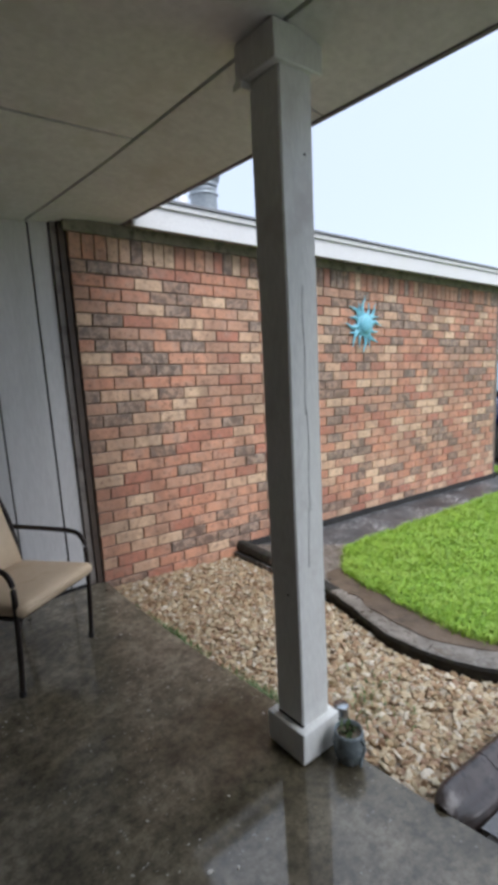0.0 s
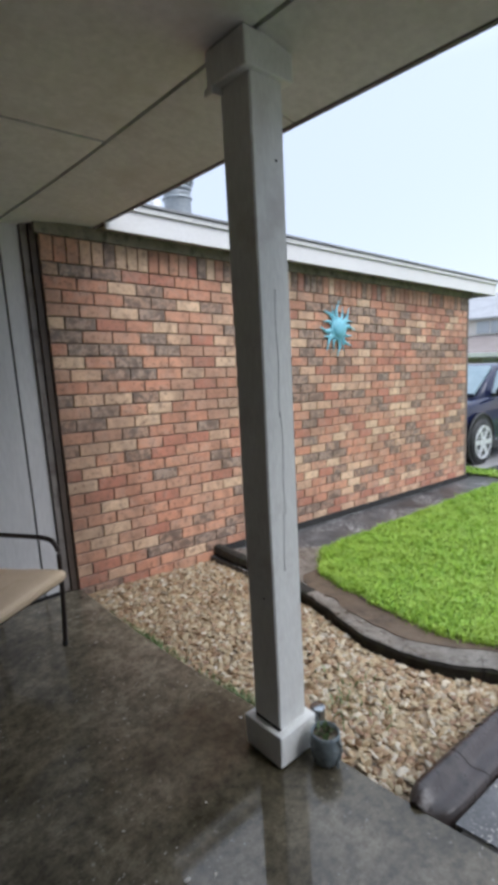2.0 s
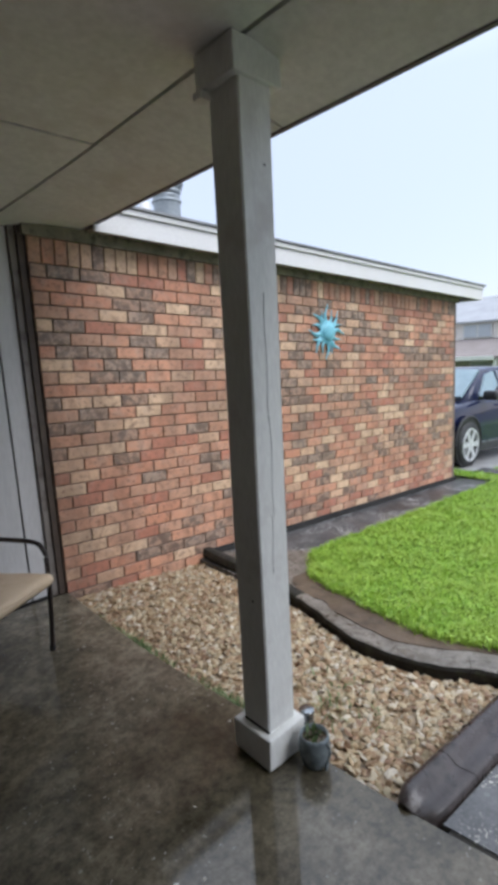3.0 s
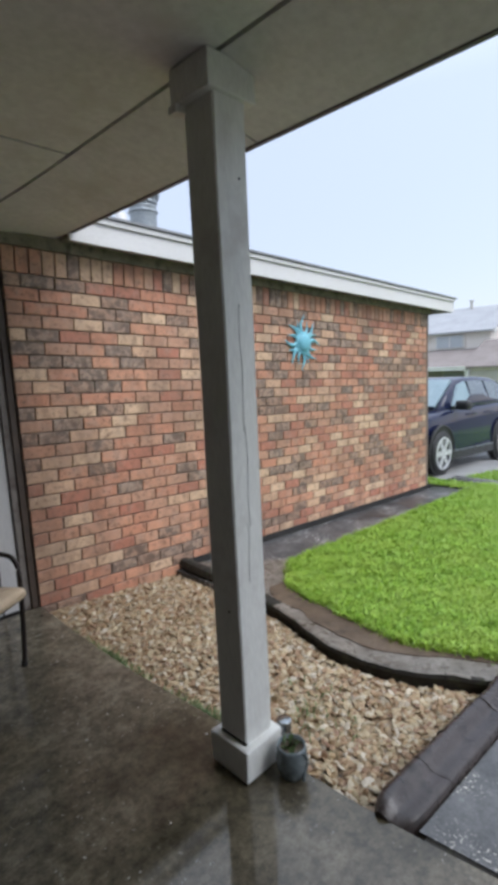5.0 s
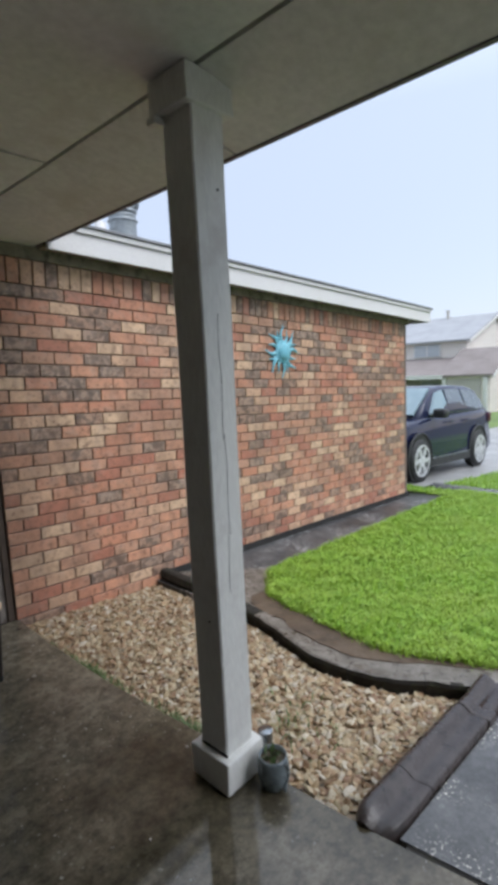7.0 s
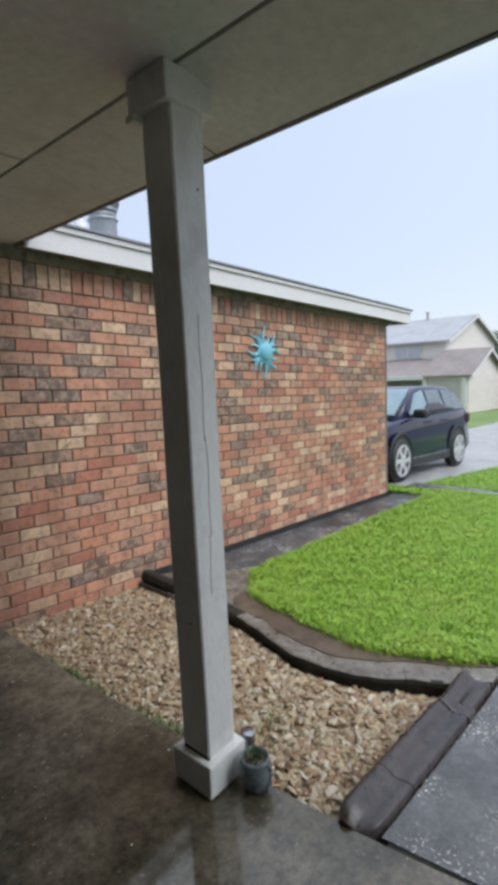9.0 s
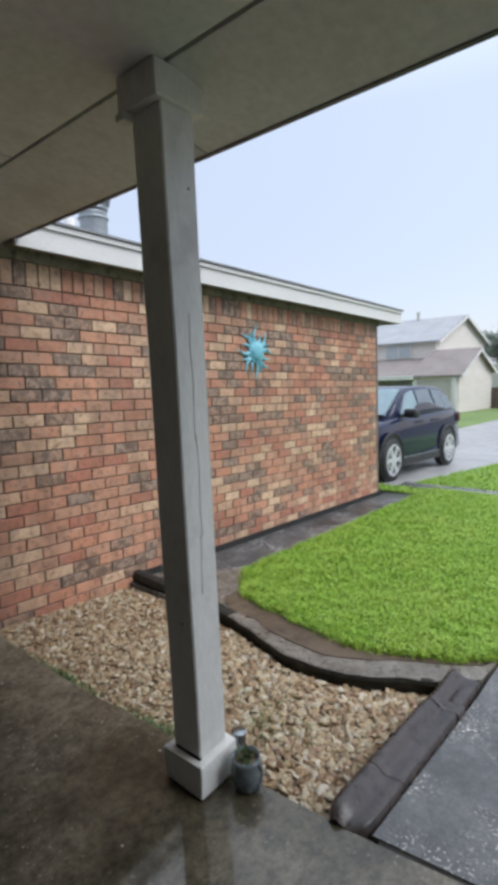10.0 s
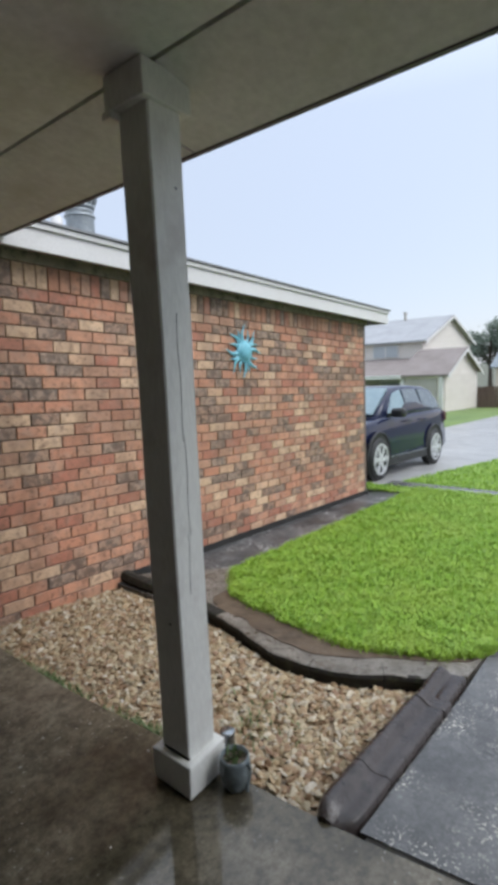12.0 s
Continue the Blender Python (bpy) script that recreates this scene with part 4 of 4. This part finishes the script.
def gable_house(name_part, x0, x1, y0, y1, base, eave, peak, host, over=0.35, cover=None):
    """Walls with gables on the y faces, a ridge along y, and two roof slopes with thickness."""
    xm = (x0 + x1) / 2
    bm = bmesh.new()
    ends = []
    for y in (y0, y1):
        ends.append([bm.verts.new(q) for q in ((x0, y, base), (x1, y, base), (x1, y, eave), (xm, y, peak), (x0, y, eave))])
    bm.faces.new(ends[0])
    bm.faces.new(ends[1][::-1])
    for k in range(5):
        bm.faces.new((ends[0][k], ends[0][(k + 1) % 5], ends[1][(k + 1) % 5], ends[1][k]))
    bmesh.ops.recalc_face_normals(bm, faces=bm.faces)
    wall_p = part(name_part, bm, M_SIDING, host, "cream lap siding wall")
    sl = (peak - eave) / (xm - x0)
    for s in (-1, 1):
        xe = xm + s * (xm - x0 + over)
        ze = eave - sl * over
        bm = bmesh.new()
        lo = [(xm, y0 - over, peak + 0.04), (xe, y0 - over, ze + 0.04), (xe, y1 + over, ze + 0.04), (xm, y1 + over, peak + 0.04)]
        a = [bm.verts.new(q) for q in lo]
        b = [bm.verts.new((q[0], q[1], q[2] + 0.12)) for q in lo]
        bm.faces.new(a)
        bm.faces.new(b[::-1])
        for k in range(4):
            bm.faces.new((a[k], a[(k + 1) % 4], b[(k + 1) % 4], b[k]))
        bmesh.ops.recalc_face_normals(bm, faces=bm.faces)
        part("roof", bm, cover or M_SHING, host, "shingle roof slope")
        bm = bmesh.new()
        y = y0 - over - 0.02
        q = [(xm, y, peak + 0.10), (xe, y, ze + 0.10), (xe, y, ze - 0.10), (xm, y, peak - 0.10)]
        bm.faces.new([bm.verts.new(c) for c in q])
        ex = bmesh.ops.extrude_face_region(bm, geom=bm.faces[:])
        for c in ex["geom"]:
            if isinstance(c, bmesh.types.BMVert):
                c.co.y -= 0.04
        bmesh.ops.recalc_face_normals(bm, faces=bm.faces)
        part("barge_board", bm, M_TRIMF, host, "pale barge board")
    return wall_p


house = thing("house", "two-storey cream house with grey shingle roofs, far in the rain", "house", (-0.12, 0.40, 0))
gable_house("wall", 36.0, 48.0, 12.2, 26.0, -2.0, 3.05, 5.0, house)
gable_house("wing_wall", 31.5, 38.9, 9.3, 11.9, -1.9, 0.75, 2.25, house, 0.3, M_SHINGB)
# long low porch roof along the front
bm = bmesh.new()
pr = [(31.2, 11.9, 0.66), (31.2, 26.0, 0.66), (36.0, 26.0, 1.75), (36.0, 11.9, 1.75)]
a = [bm.verts.new(q) for q in pr]
b = [bm.verts.new((q[0], q[1], q[2] + 0.14)) for q in pr]
bm.faces.new(a)
bm.faces.new(b[::-1])
for k in range(4):
    bm.faces.new((a[k], a[(k + 1) % 4], b[(k + 1) % 4], b[k]))
bmesh.ops.recalc_face_normals(bm, faces=bm.faces)
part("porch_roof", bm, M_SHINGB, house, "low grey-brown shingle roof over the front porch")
part("porch_fascia", boxed((31.12, 11.9, 0.55), (31.2, 26.0, 0.80), 0.01), M_TRIMF, house, "pale fascia board")
# darker than the siding: porch shade is put into the wall's colour
part("front_wall", boxed((34.2, 11.9, -2.0), (34.4, 26.0, 1.2)), M_SHADE, house, "wall behind the porch with shade in its colour")
for y in (11.75, 14.6, 17.4, 20.2):
    part("porch_column", boxed((31.3, y, -1.9), (31.55, y + 0.25, 0.62), 0.02), M_TRIMF, house, "white porch column")
for y in (13.9, 18.0, 21.5):
    w = part("window", boxed((35.90, y, 1.95), (35.985, y + 2.0, 2.90), 0.01), M_TRIMF, house, "white window frame")
    for k in range(2):
        part("pane", boxed((35.88, y + 0.1 + 0.95 * k, 2.03), (35.905, y + 0.95 + 0.95 * k, 2.82), 0.004), M_WIN, w)
for y in (13.0, 19.0):
    w = part("window", boxed((34.10, y, -0.9), (34.19, y + 1.6, 0.4), 0.01), M_TRIMF, house, "white window frame")
    part("pane", boxed((34.08, y + 0.1, -0.8), (34.105, y + 1.5, 0.3), 0.004), M_WIN, w)
part("chimney_pipe", lathe(bmesh.new(), [(0.11, 4.2), (0.11, 5.55), (0.16, 5.56), (0.16, 5.68)], 12, (41.6, 15.6, 0)), M_SHADE, house, "metal flue pipe")
# flat panel on the wing front; its darker colour stands for a shaded opening
part("porch_shade_panel", boxed((31.46, 9.75, -1.85), (31.495, 11.75, 0.48), 0.01), M_SHADE, house, "flat panel in shade colour standing for an open porch bay")
part("porch_column", boxed((31.25, 9.32, -1.9), (31.47, 9.56, 0.62), 0.02), M_TRIMF, house, "white porch column")
# lap lines of the near gable
for k in range(13):
    z = -1.7 + 0.19 * k
    part("siding_board", boxed((31.55, 9.262, z), (38.85, 9.296, z + 0.17), 0.004), M_SIDING, house)

M_FENCE = surface("brown_fence_wood", (0.10, 0.065, 0.05), (0.17, 0.115, 0.09), (0.7, 0.85), 20, 1.2, None, 0.2, stretch=(4, 4, 0.5))
fence = thing("fence", "brown wooden board fence beside the house", "fence", (-0.15, 0.45, 0))
for z in (-1.45, -0.75):
    part("rail", boxed((39.06, -2.0, z), (39.12, 9.7, z + 0.09)), M_FENCE, fence)
for k in range(58):
    y = -1.9 + 0.2 * k
    part("slat", boxed((38.98, y, -1.95), (39.02, y + 0.185, -0.34 + 0.03 * math.sin(k * 7.3)), 0.004), M_FENCE, fence)

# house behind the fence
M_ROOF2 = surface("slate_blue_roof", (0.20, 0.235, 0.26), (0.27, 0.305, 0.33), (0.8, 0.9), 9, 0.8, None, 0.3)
hut = thing("neighbour_house", "low pale house with a blue-grey roof behind the fence", "house", (0, 0, 0))
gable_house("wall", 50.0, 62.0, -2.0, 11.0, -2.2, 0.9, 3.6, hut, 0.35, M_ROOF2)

# ---- trees in the rain ----
M_BARK = surface("bark", (0.05, 0.04, 0.03), (0.10, 0.08, 0.06), (0.8, 0.95), 25, 4, None, 0.6)
# leaf colours paler than real leaves, carrying the rain haze
M_FOL = piece_material("haze_pale_foliage", [(0.0, (0.10, 0.14, 0.10)), (0.6, (0.14, 0.18, 0.13)), (1.0, (0.19, 0.23, 0.17))], False, 0.6, 8, 0.6, 0)


def tree(name, label, x, y, height, spread, seed):
    rnd = random.Random(seed)
    base = fall(x) - 0.15
    host = thing(name, label, "tree", (x, y, base), 0, "trees beyond the houses")
    bm = bmesh.new()
    tube(bm, [(0, 0, 0), (0.1, 0.05, height * 0.3), (-0.1, 0.1, height * 0.62), (0, 0, height * 0.85)], [0.30, 0.22, 0.13, 0.04], 8)
    part("trunk", bm, M_BARK, host, "dark rough trunk")
    verts, faces = [], []
    for k in range(9):
        a = k * 2.4 + rnd.uniform(-0.3, 0.3)
        z0 = height * rnd.uniform(0.3, 0.6)
        tip = Vector((math.cos(a) * spread * rnd.uniform(0.5, 0.9), math.sin(a) * spread * rnd.uniform(0.5, 0.9), z0 + height * rnd.uniform(0.12, 0.35)))
        bm = bmesh.new()
        tube(bm, [(0, 0, z0), tuple(Vector((0, 0, z0)).lerp(tip, 0.5) + Vector((0, 0, 0.3))), tuple(tip)], [0.10, 0.06, 0.02], 6)
        part("limb", bm, M_BARK, host)
        for c in range(5):
            mid = tip + Vector((rnd.gauss(0, 0.8), rnd.gauss(0, 0.8), rnd.gauss(0, 0.6)))
            for j in range(110):
                p = mid + Vector((rnd.gauss(0, 0.45), rnd.gauss(0, 0.45), rnd.gauss(0, 0.35)))
                u = Vector((rnd.uniform(-1, 1), rnd.uniform(-1, 1), rnd.uniform(-1, 1))).normalized()
                w = u.orthogonal().normalized()
                s = rnd.uniform(0.10, 0.24)
                i0 = len(verts)
                verts += [p + u * s, p + w * s * 0.6, p - u * s, p - w * s * 0.6]
                faces.append((i0, i0 + 1, i0 + 2, i0 + 3))
    me = bpy.data.meshes.new("crown")
    me.from_pydata(verts, [], faces)
    me.materials.append(M_FOL)
    crown = new("crown", me)
    crown.parent = host
    tagged(crown, "loose green crown of many small leaves")


tree("tree", "leafy green tree behind the fence, rain haze in its pale colour", 66.0, 15.0, 8.5, 3.0, 3)
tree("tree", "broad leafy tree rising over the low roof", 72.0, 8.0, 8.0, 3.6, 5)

# ---- pale chips on the slab ----
M_CHIP = surface("pale_chip", (0.60, 0.57, 0.50), (0.74, 0.71, 0.64), (0.4, 0.6), 60, 20, None, 0.1)


def chip(x, y, size, turn):
    """A flat broken flake of stone: an uneven outline with a domed top."""
    q = random.Random(round(x * 1000))
    bm = bmesh.new()
    rim = [(size * q.uniform(0.75, 1.2) * math.cos(a), 0.6 * size * q.uniform(0.75, 1.2) * math.sin(a)) for a in [k * math.tau / 9 for k in range(9)]]
    rings = [[bm.verts.new((u * f, v * f, z)) for u, v in rim] for f, z in ((0.85, 0.0), (1.0, size * 0.15), (0.8, size * 0.38), (0.4, size * 0.45))]
    for r0, r1 in zip(rings, rings[1:]):
        for k in range(9):
            bm.faces.new((r0[k], r0[(k + 1) % 9], r1[(k + 1) % 9], r1[k]))
    bm.faces.new(rings[0][::-1])
    bm.faces.new(rings[-1])
    ob = mesh_ob("stone_chip", bm, M_CHIP)
    ob.matrix_basis = pose(x, y, 0.0, 0, 0, turn)
    return tagged(ob, "small pale stone chip lying on the wet porch slab", "stone chip", "stray stone chips")


for x, y, size, turn in ((0.607, 1.083, 0.010, 0), (0.676, 1.039, 0.008, 37), (0.799, 1.250, 0.005, 74), (1.141, 1.469, 0.008, 111), (1.184, 1.450, 0.013, 148)):
    chip(x, y, size, turn)

# ---- bricks ----
TILT = math.degrees(math.atan(GRADE))
TURN = math.degrees(math.atan(SKEW))


def brick_mesh(name, ln, ht, dp, seed):
    """A fired brick: an eight-sided face set back at the arrises, slightly uneven."""
    rnd = random.Random(seed)
    c = 0.0035
    bm = bmesh.new()
    front = [bm.verts.new((x + rnd.uniform(-0.0012, 0.0012), 0.0, z + rnd.uniform(-0.0012, 0.0012))) for x, z in
             ((c, c), (ln - c, c), (ln - c, ht - c), (c, ht - c))]
    rim = [bm.verts.new((x, c, z)) for x, z in ((0, 0), (ln, 0), (ln, ht), (0, ht))]
    rear = [bm.verts.new((x, dp, z)) for x, z in ((0, 0), (ln, 0), (ln, ht), (0, ht))]
    bm.faces.new(front)
    for k in range(4):
        j = (k + 1) % 4
        bm.faces.new((front[k], rim[k], rim[j], front[j]))
        bm.faces.new((rim[k], rear[k], rear[j], rim[j]))
    bm.faces.new(rear[::-1])
    bmesh.ops.recalc_face_normals(bm, faces=bm.faces)
    me = bpy.data.meshes.new(name)
    bm.to_mesh(me)
    bm.free()
    return me


JOINT, DEEP = 0.0085, 0.03
rnd = random.Random(11)
full = [brick_mesh("brick", LENGTH - JOINT, COURSE - JOINT, DEEP, k) for k in range(4)]
half = [brick_mesh("brick", LENGTH / 2 - JOINT, COURSE - JOINT, DEEP, k + 9) for k in range(2)]
stand = [brick_mesh("brick", 0.0795 - JOINT, 0.147, DEEP, k + 20) for k in range(3)]
for me in full + half + stand:
    me.materials.append(M_BRICK)
far_v, far_f = [], []


def lay(me, u, h, near):
    m = Matrix.Translation(on_wall(u, h, -0.004 + rnd.uniform(-0.0018, 0.0018))) @ pose(0, 0, 0, rnd.uniform(-0.4, 0.4), TILT + rnd.uniform(-0.25, 0.25), TURN + rnd.uniform(-0.3, 0.3))
    if near:
        ob = new("brick", me)
        ob.parent = core
        ob.matrix_basis = m
    else:
        i0 = len(far_v)
        far_v.extend([m @ v.co for v in me.vertices])
        far_f.extend([tuple(i0 + i for i in p.vertices) for p in me.polygons])


NEAR_U = 3.30
for row in range(-1, COURSES):
    h = row * COURSE + 0.003
    u = X0 + 0.004
    if row % 2:
        lay(half[row % 4 // 2], u, h, True)
        u += LENGTH / 2
    while u + LENGTH < X1 + 0.02:
        lay(rnd.choice(full), u + rnd.uniform(-0.0012, 0.0012), h, u < NEAR_U)
        u += LENGTH
    if u + LENGTH / 2 < X1 + 0.03:
        lay(half[0], u, h, False)
u = X0 + 0.004
while u + 0.07 < X1:
    lay(rnd.choice(stand), u, COURSES * COURSE + 0.003, u < NEAR_U - 0.4)
    u += 0.0795
me = bpy.data.meshes.new("bricks_far")
me.from_pydata([tuple(v) for v in far_v], [], far_f)
me.materials.append(M_BRICK_I)
far_bricks = new("bricks_far", me)
far_bricks.parent = core
tagged(far_bricks, "rest of the wall's fired bricks", kind="stuff")

# ---- pebbles ----
PEB = [(0.0, (0.245, 0.140, 0.078)), (0.2, (0.355, 0.230, 0.128)), (0.45, (0.445, 0.322, 0.182)), (0.65, (0.485, 0.388, 0.240)), (0.82, (0.535, 0.455, 0.318)), (0.92, (0.610, 0.540, 0.428)), (1.0, (0.310, 0.250, 0.175))]
M_PEB = piece_material("pebble", PEB, True, 0.5, 60, 0.6, 0.2)
M_PEB_I = piece_material("pebble_mass", PEB, False, 0.5, 60, 0.6, 0.2)


def pebble_shape(seed):
    q = random.Random(seed)
    n = 7
    el = q.uniform(1.15, 1.9)
    rings = []
    for z, r in ((-0.42, 0.55), (-0.05, 1.0), (0.28, 0.80), (0.42, 0.38)):
        ring = []
        for k in range(n):
            a = k * math.tau / n + q.uniform(-0.18, 0.18)
            rr = r * q.uniform(0.82, 1.12)
            ring.append((rr * math.cos(a) * el, rr * math.sin(a), z + q.uniform(-0.07, 0.07)))
        rings.append(ring)
    v = [p for r in rings for p in r]
    f = [tuple(range(n))[::-1]]
    for i in range(3):
        for k in range(n):
            f.append((i * n + k, i * n + (k + 1) % n, (i + 1) * n + (k + 1) % n, (i + 1) * n + k))
    f.append(tuple(3 * n + k for k in range(n)))
    return v, f


SHAPES = [pebble_shape(k) for k in range(9)]
PMESH = []
for v, f in SHAPES:
    me = bpy.data.meshes.new("pebble")
    me.from_pydata(v, [], f)
    me.materials.append(M_PEB)
    PMESH.append(me)


def in_bed(x, y):
    e = min(SLAB_EDGE, key=lambda p: abs(p.y - y)).x
    k = min(KERB_F, key=lambda p: abs(p.y - y)).x
    if not (e + 0.012 < x < k - 0.012 and y < WALL_Y + SKEW * (x - 1.3) - 0.025):
        return False
    return y > 0.832 - 0.064 * (x - 1.26)


rnd = random.Random(5)
mass_v, mass_f, near_n = [], [], 0
count = 0
while count < 8200:
    x, y = rnd.uniform(1.15, 2.36), rnd.uniform(0.62, 3.10)
    if not in_bed(x, y):
        continue
    count += 1
    sz = rnd.choice((0.007, 0.009, 0.010, 0.012, 0.014, 0.017))
    if y > 1.9:
        sz *= 0.88
    m = pose(x, y, fall(x) - 0.046 - bed_dip(x, y) + rnd.uniform(-0.003, 0.010), rnd.gauss(0, 22), rnd.gauss(0, 22), rnd.uniform(0, 360)) @ Matrix.Diagonal((sz, sz, sz * rnd.uniform(0.38, 0.75), 1))
    k = rnd.randrange(9)
    if y < 1.02 and near_n < 300 and sz > 0.010:
        ob = new("pebble", PMESH[k])
        ob.parent = bed
        ob.matrix_basis = m
        near_n += 1
    else:
        i0 = len(mass_v)
        mass_v.extend([tuple(m @ Vector(c)) for c in SHAPES[k][0]])
        mass_f.extend([tuple(i0 + i for i in p) for p in SHAPES[k][1]])
me = bpy.data.meshes.new("pebbles")
me.from_pydata(mass_v, [], mass_f)
me.materials.append(M_PEB_I)
pebbles = new("pebbles", me)
pebbles.parent = bed
tagged(pebbles, "tan, cream and brown pebbles", kind="stuff")

# ---- grass ----
GRASS = [(0.0, (0.13, 0.27, 0.018)), (0.5, (0.26, 0.47, 0.03)), (0.85, (0.33, 0.54, 0.045)), (1.0, (0.46, 0.55, 0.12))]
M_GRASS = piece_material("grass_blade", GRASS, False, 0.45, 30, 0.75, 0, (0.31, 0.44, 0.05))
M_WEED = piece_material("weed_blade", [(0.0, (0.09, 0.15, 0.05)), (1.0, (0.22, 0.30, 0.12))], False, 0.5, 30, 0.75, 0)


def clump(x, y):
    """Tufts: blades stand taller and shorter in patches a hand wide."""
    return 1.0 + 0.42 * noise.noise(Vector((x * 8.5, y * 8.5, 7))) + 0.25 * noise.noise(Vector((x * 23, y * 23, 9)))


def blades(name, label, places, h0, h1, w, seed, material=M_GRASS):
    q = np.random.RandomState(seed)
    p = np.array(places)
    n = len(p)
    a = q.uniform(0, math.tau, n)
    h = q.uniform(h0, h1, n) * np.array([clump(x, y) for x, y, z in places])
    lean = q.uniform(0.2, 1.35, n) * h
    ww = q.uniform(0.6, 1.2, n) * w
    d = np.stack([np.cos(a), np.sin(a), np.zeros(n)], 1)
    s = np.stack([-np.sin(a), np.cos(a), np.zeros(n)], 1)
    up = np.array([0, 0, 1.0])
    mid = p + d * (lean * 0.35)[:, None] + up * (h * 0.65)[:, None]
    tip = p + d * lean[:, None] + up * (h * 0.92)[:, None]
    v = np.stack([p - s * ww[:, None] * 0.5, p + s * ww[:, None] * 0.5, mid + s * ww[:, None] * 0.55, mid - s * ww[:, None] * 0.55, tip], 1).reshape(-1, 3)
    faces = []
    for i in range(n):
        k = i * 5
        faces.append((k, k + 1, k + 2, k + 3))
        faces.append((k + 3, k + 2, k + 4))
    me = bpy.data.meshes.new(name)
    me.from_pydata(v.tolist(), [], faces)
    me.materials.append(material)
    ob = new(name, me)
    return tagged(ob, label, "grass", kind="stuff")


rnd = random.Random(8)
spots = []
while len(spots) < 130000:
    x = 2.2 + 4.75 * rnd.random() ** 1.5
    y = rnd.uniform(0.58, 2.55)
    e = lawn_left(y) + 0.03 * noise.noise(Vector((y * 9, 0, 0))) + abs(rnd.gauss(0, 0.05))
    if y > 2.50 + 0.03 * noise.noise(Vector((x * 5, 4, 0))) or x < e or y < LAWN_Y(x) + 0.01 * noise.noise(Vector((x * 12, 0, 0))):
        continue
    spots.append((x, y, fall(x) - 0.006))
blades("grass", "thick bright green wet lawn grass", spots, 0.018, 0.046, 0.0048, 1)
fringe = []
for k in range(5200):
    p = LAWN_E[rnd.randrange(4, len(LAWN_E))]
    ragged = 0.035 * noise.noise(Vector((p.y * 7, 2, 0))) + 0.02 * noise.noise(Vector((p.y * 23, 5, 0)))
    fringe.append((p.x + 0.035 + ragged + rnd.gauss(0.0, 0.022), p.y + rnd.uniform(-0.035, 0.035), fall(p.x) - 0.010))
blades("grass", "ragged longer grass hanging over the lawn's edge", fringe, 0.012, 0.05, 0.0048, 4)
spots = []
while len(spots) < 20000:
    x = 6.3 + 8 * rnd.random() ** 1.6
    y = rnd.uniform(-1.0, 3.6)
    if 6.93 < x < 7.31 or (x >= 7.31 and y > drive_edge(x) - 0.03) or (x < 6.97 and (y < 2.57 or x < 6.50)):
        continue
    spots.append((x, y, fall(x) - 0.02))
blades("grass", "short green lawn grass beside the driveway", spots, 0.02, 0.045, 0.010, 2)
spots = []
for k in range(1500):
    p = SLAB_EDGE[rnd.randrange(8, 30)]
    c = 0.5 + 0.5 * math.sin(p.y * 9)
    if rnd.random() < c:
        spots.append((p.x + abs(rnd.gauss(0.012, 0.016)), p.y + rnd.uniform(-0.05, 0.05), -0.034))
for cx, cy in ((1.62, 1.30), (1.58, 1.22)):
    for k in range(45):
        spots.append((cx + rnd.gauss(0, 0.09), cy + rnd.gauss(0, 0.08), fall(cx) - 0.04))
blades("weeds", "small green weeds growing at the gravel's edge", spots, 0.012, 0.038, 0.006, 3, M_WEED)
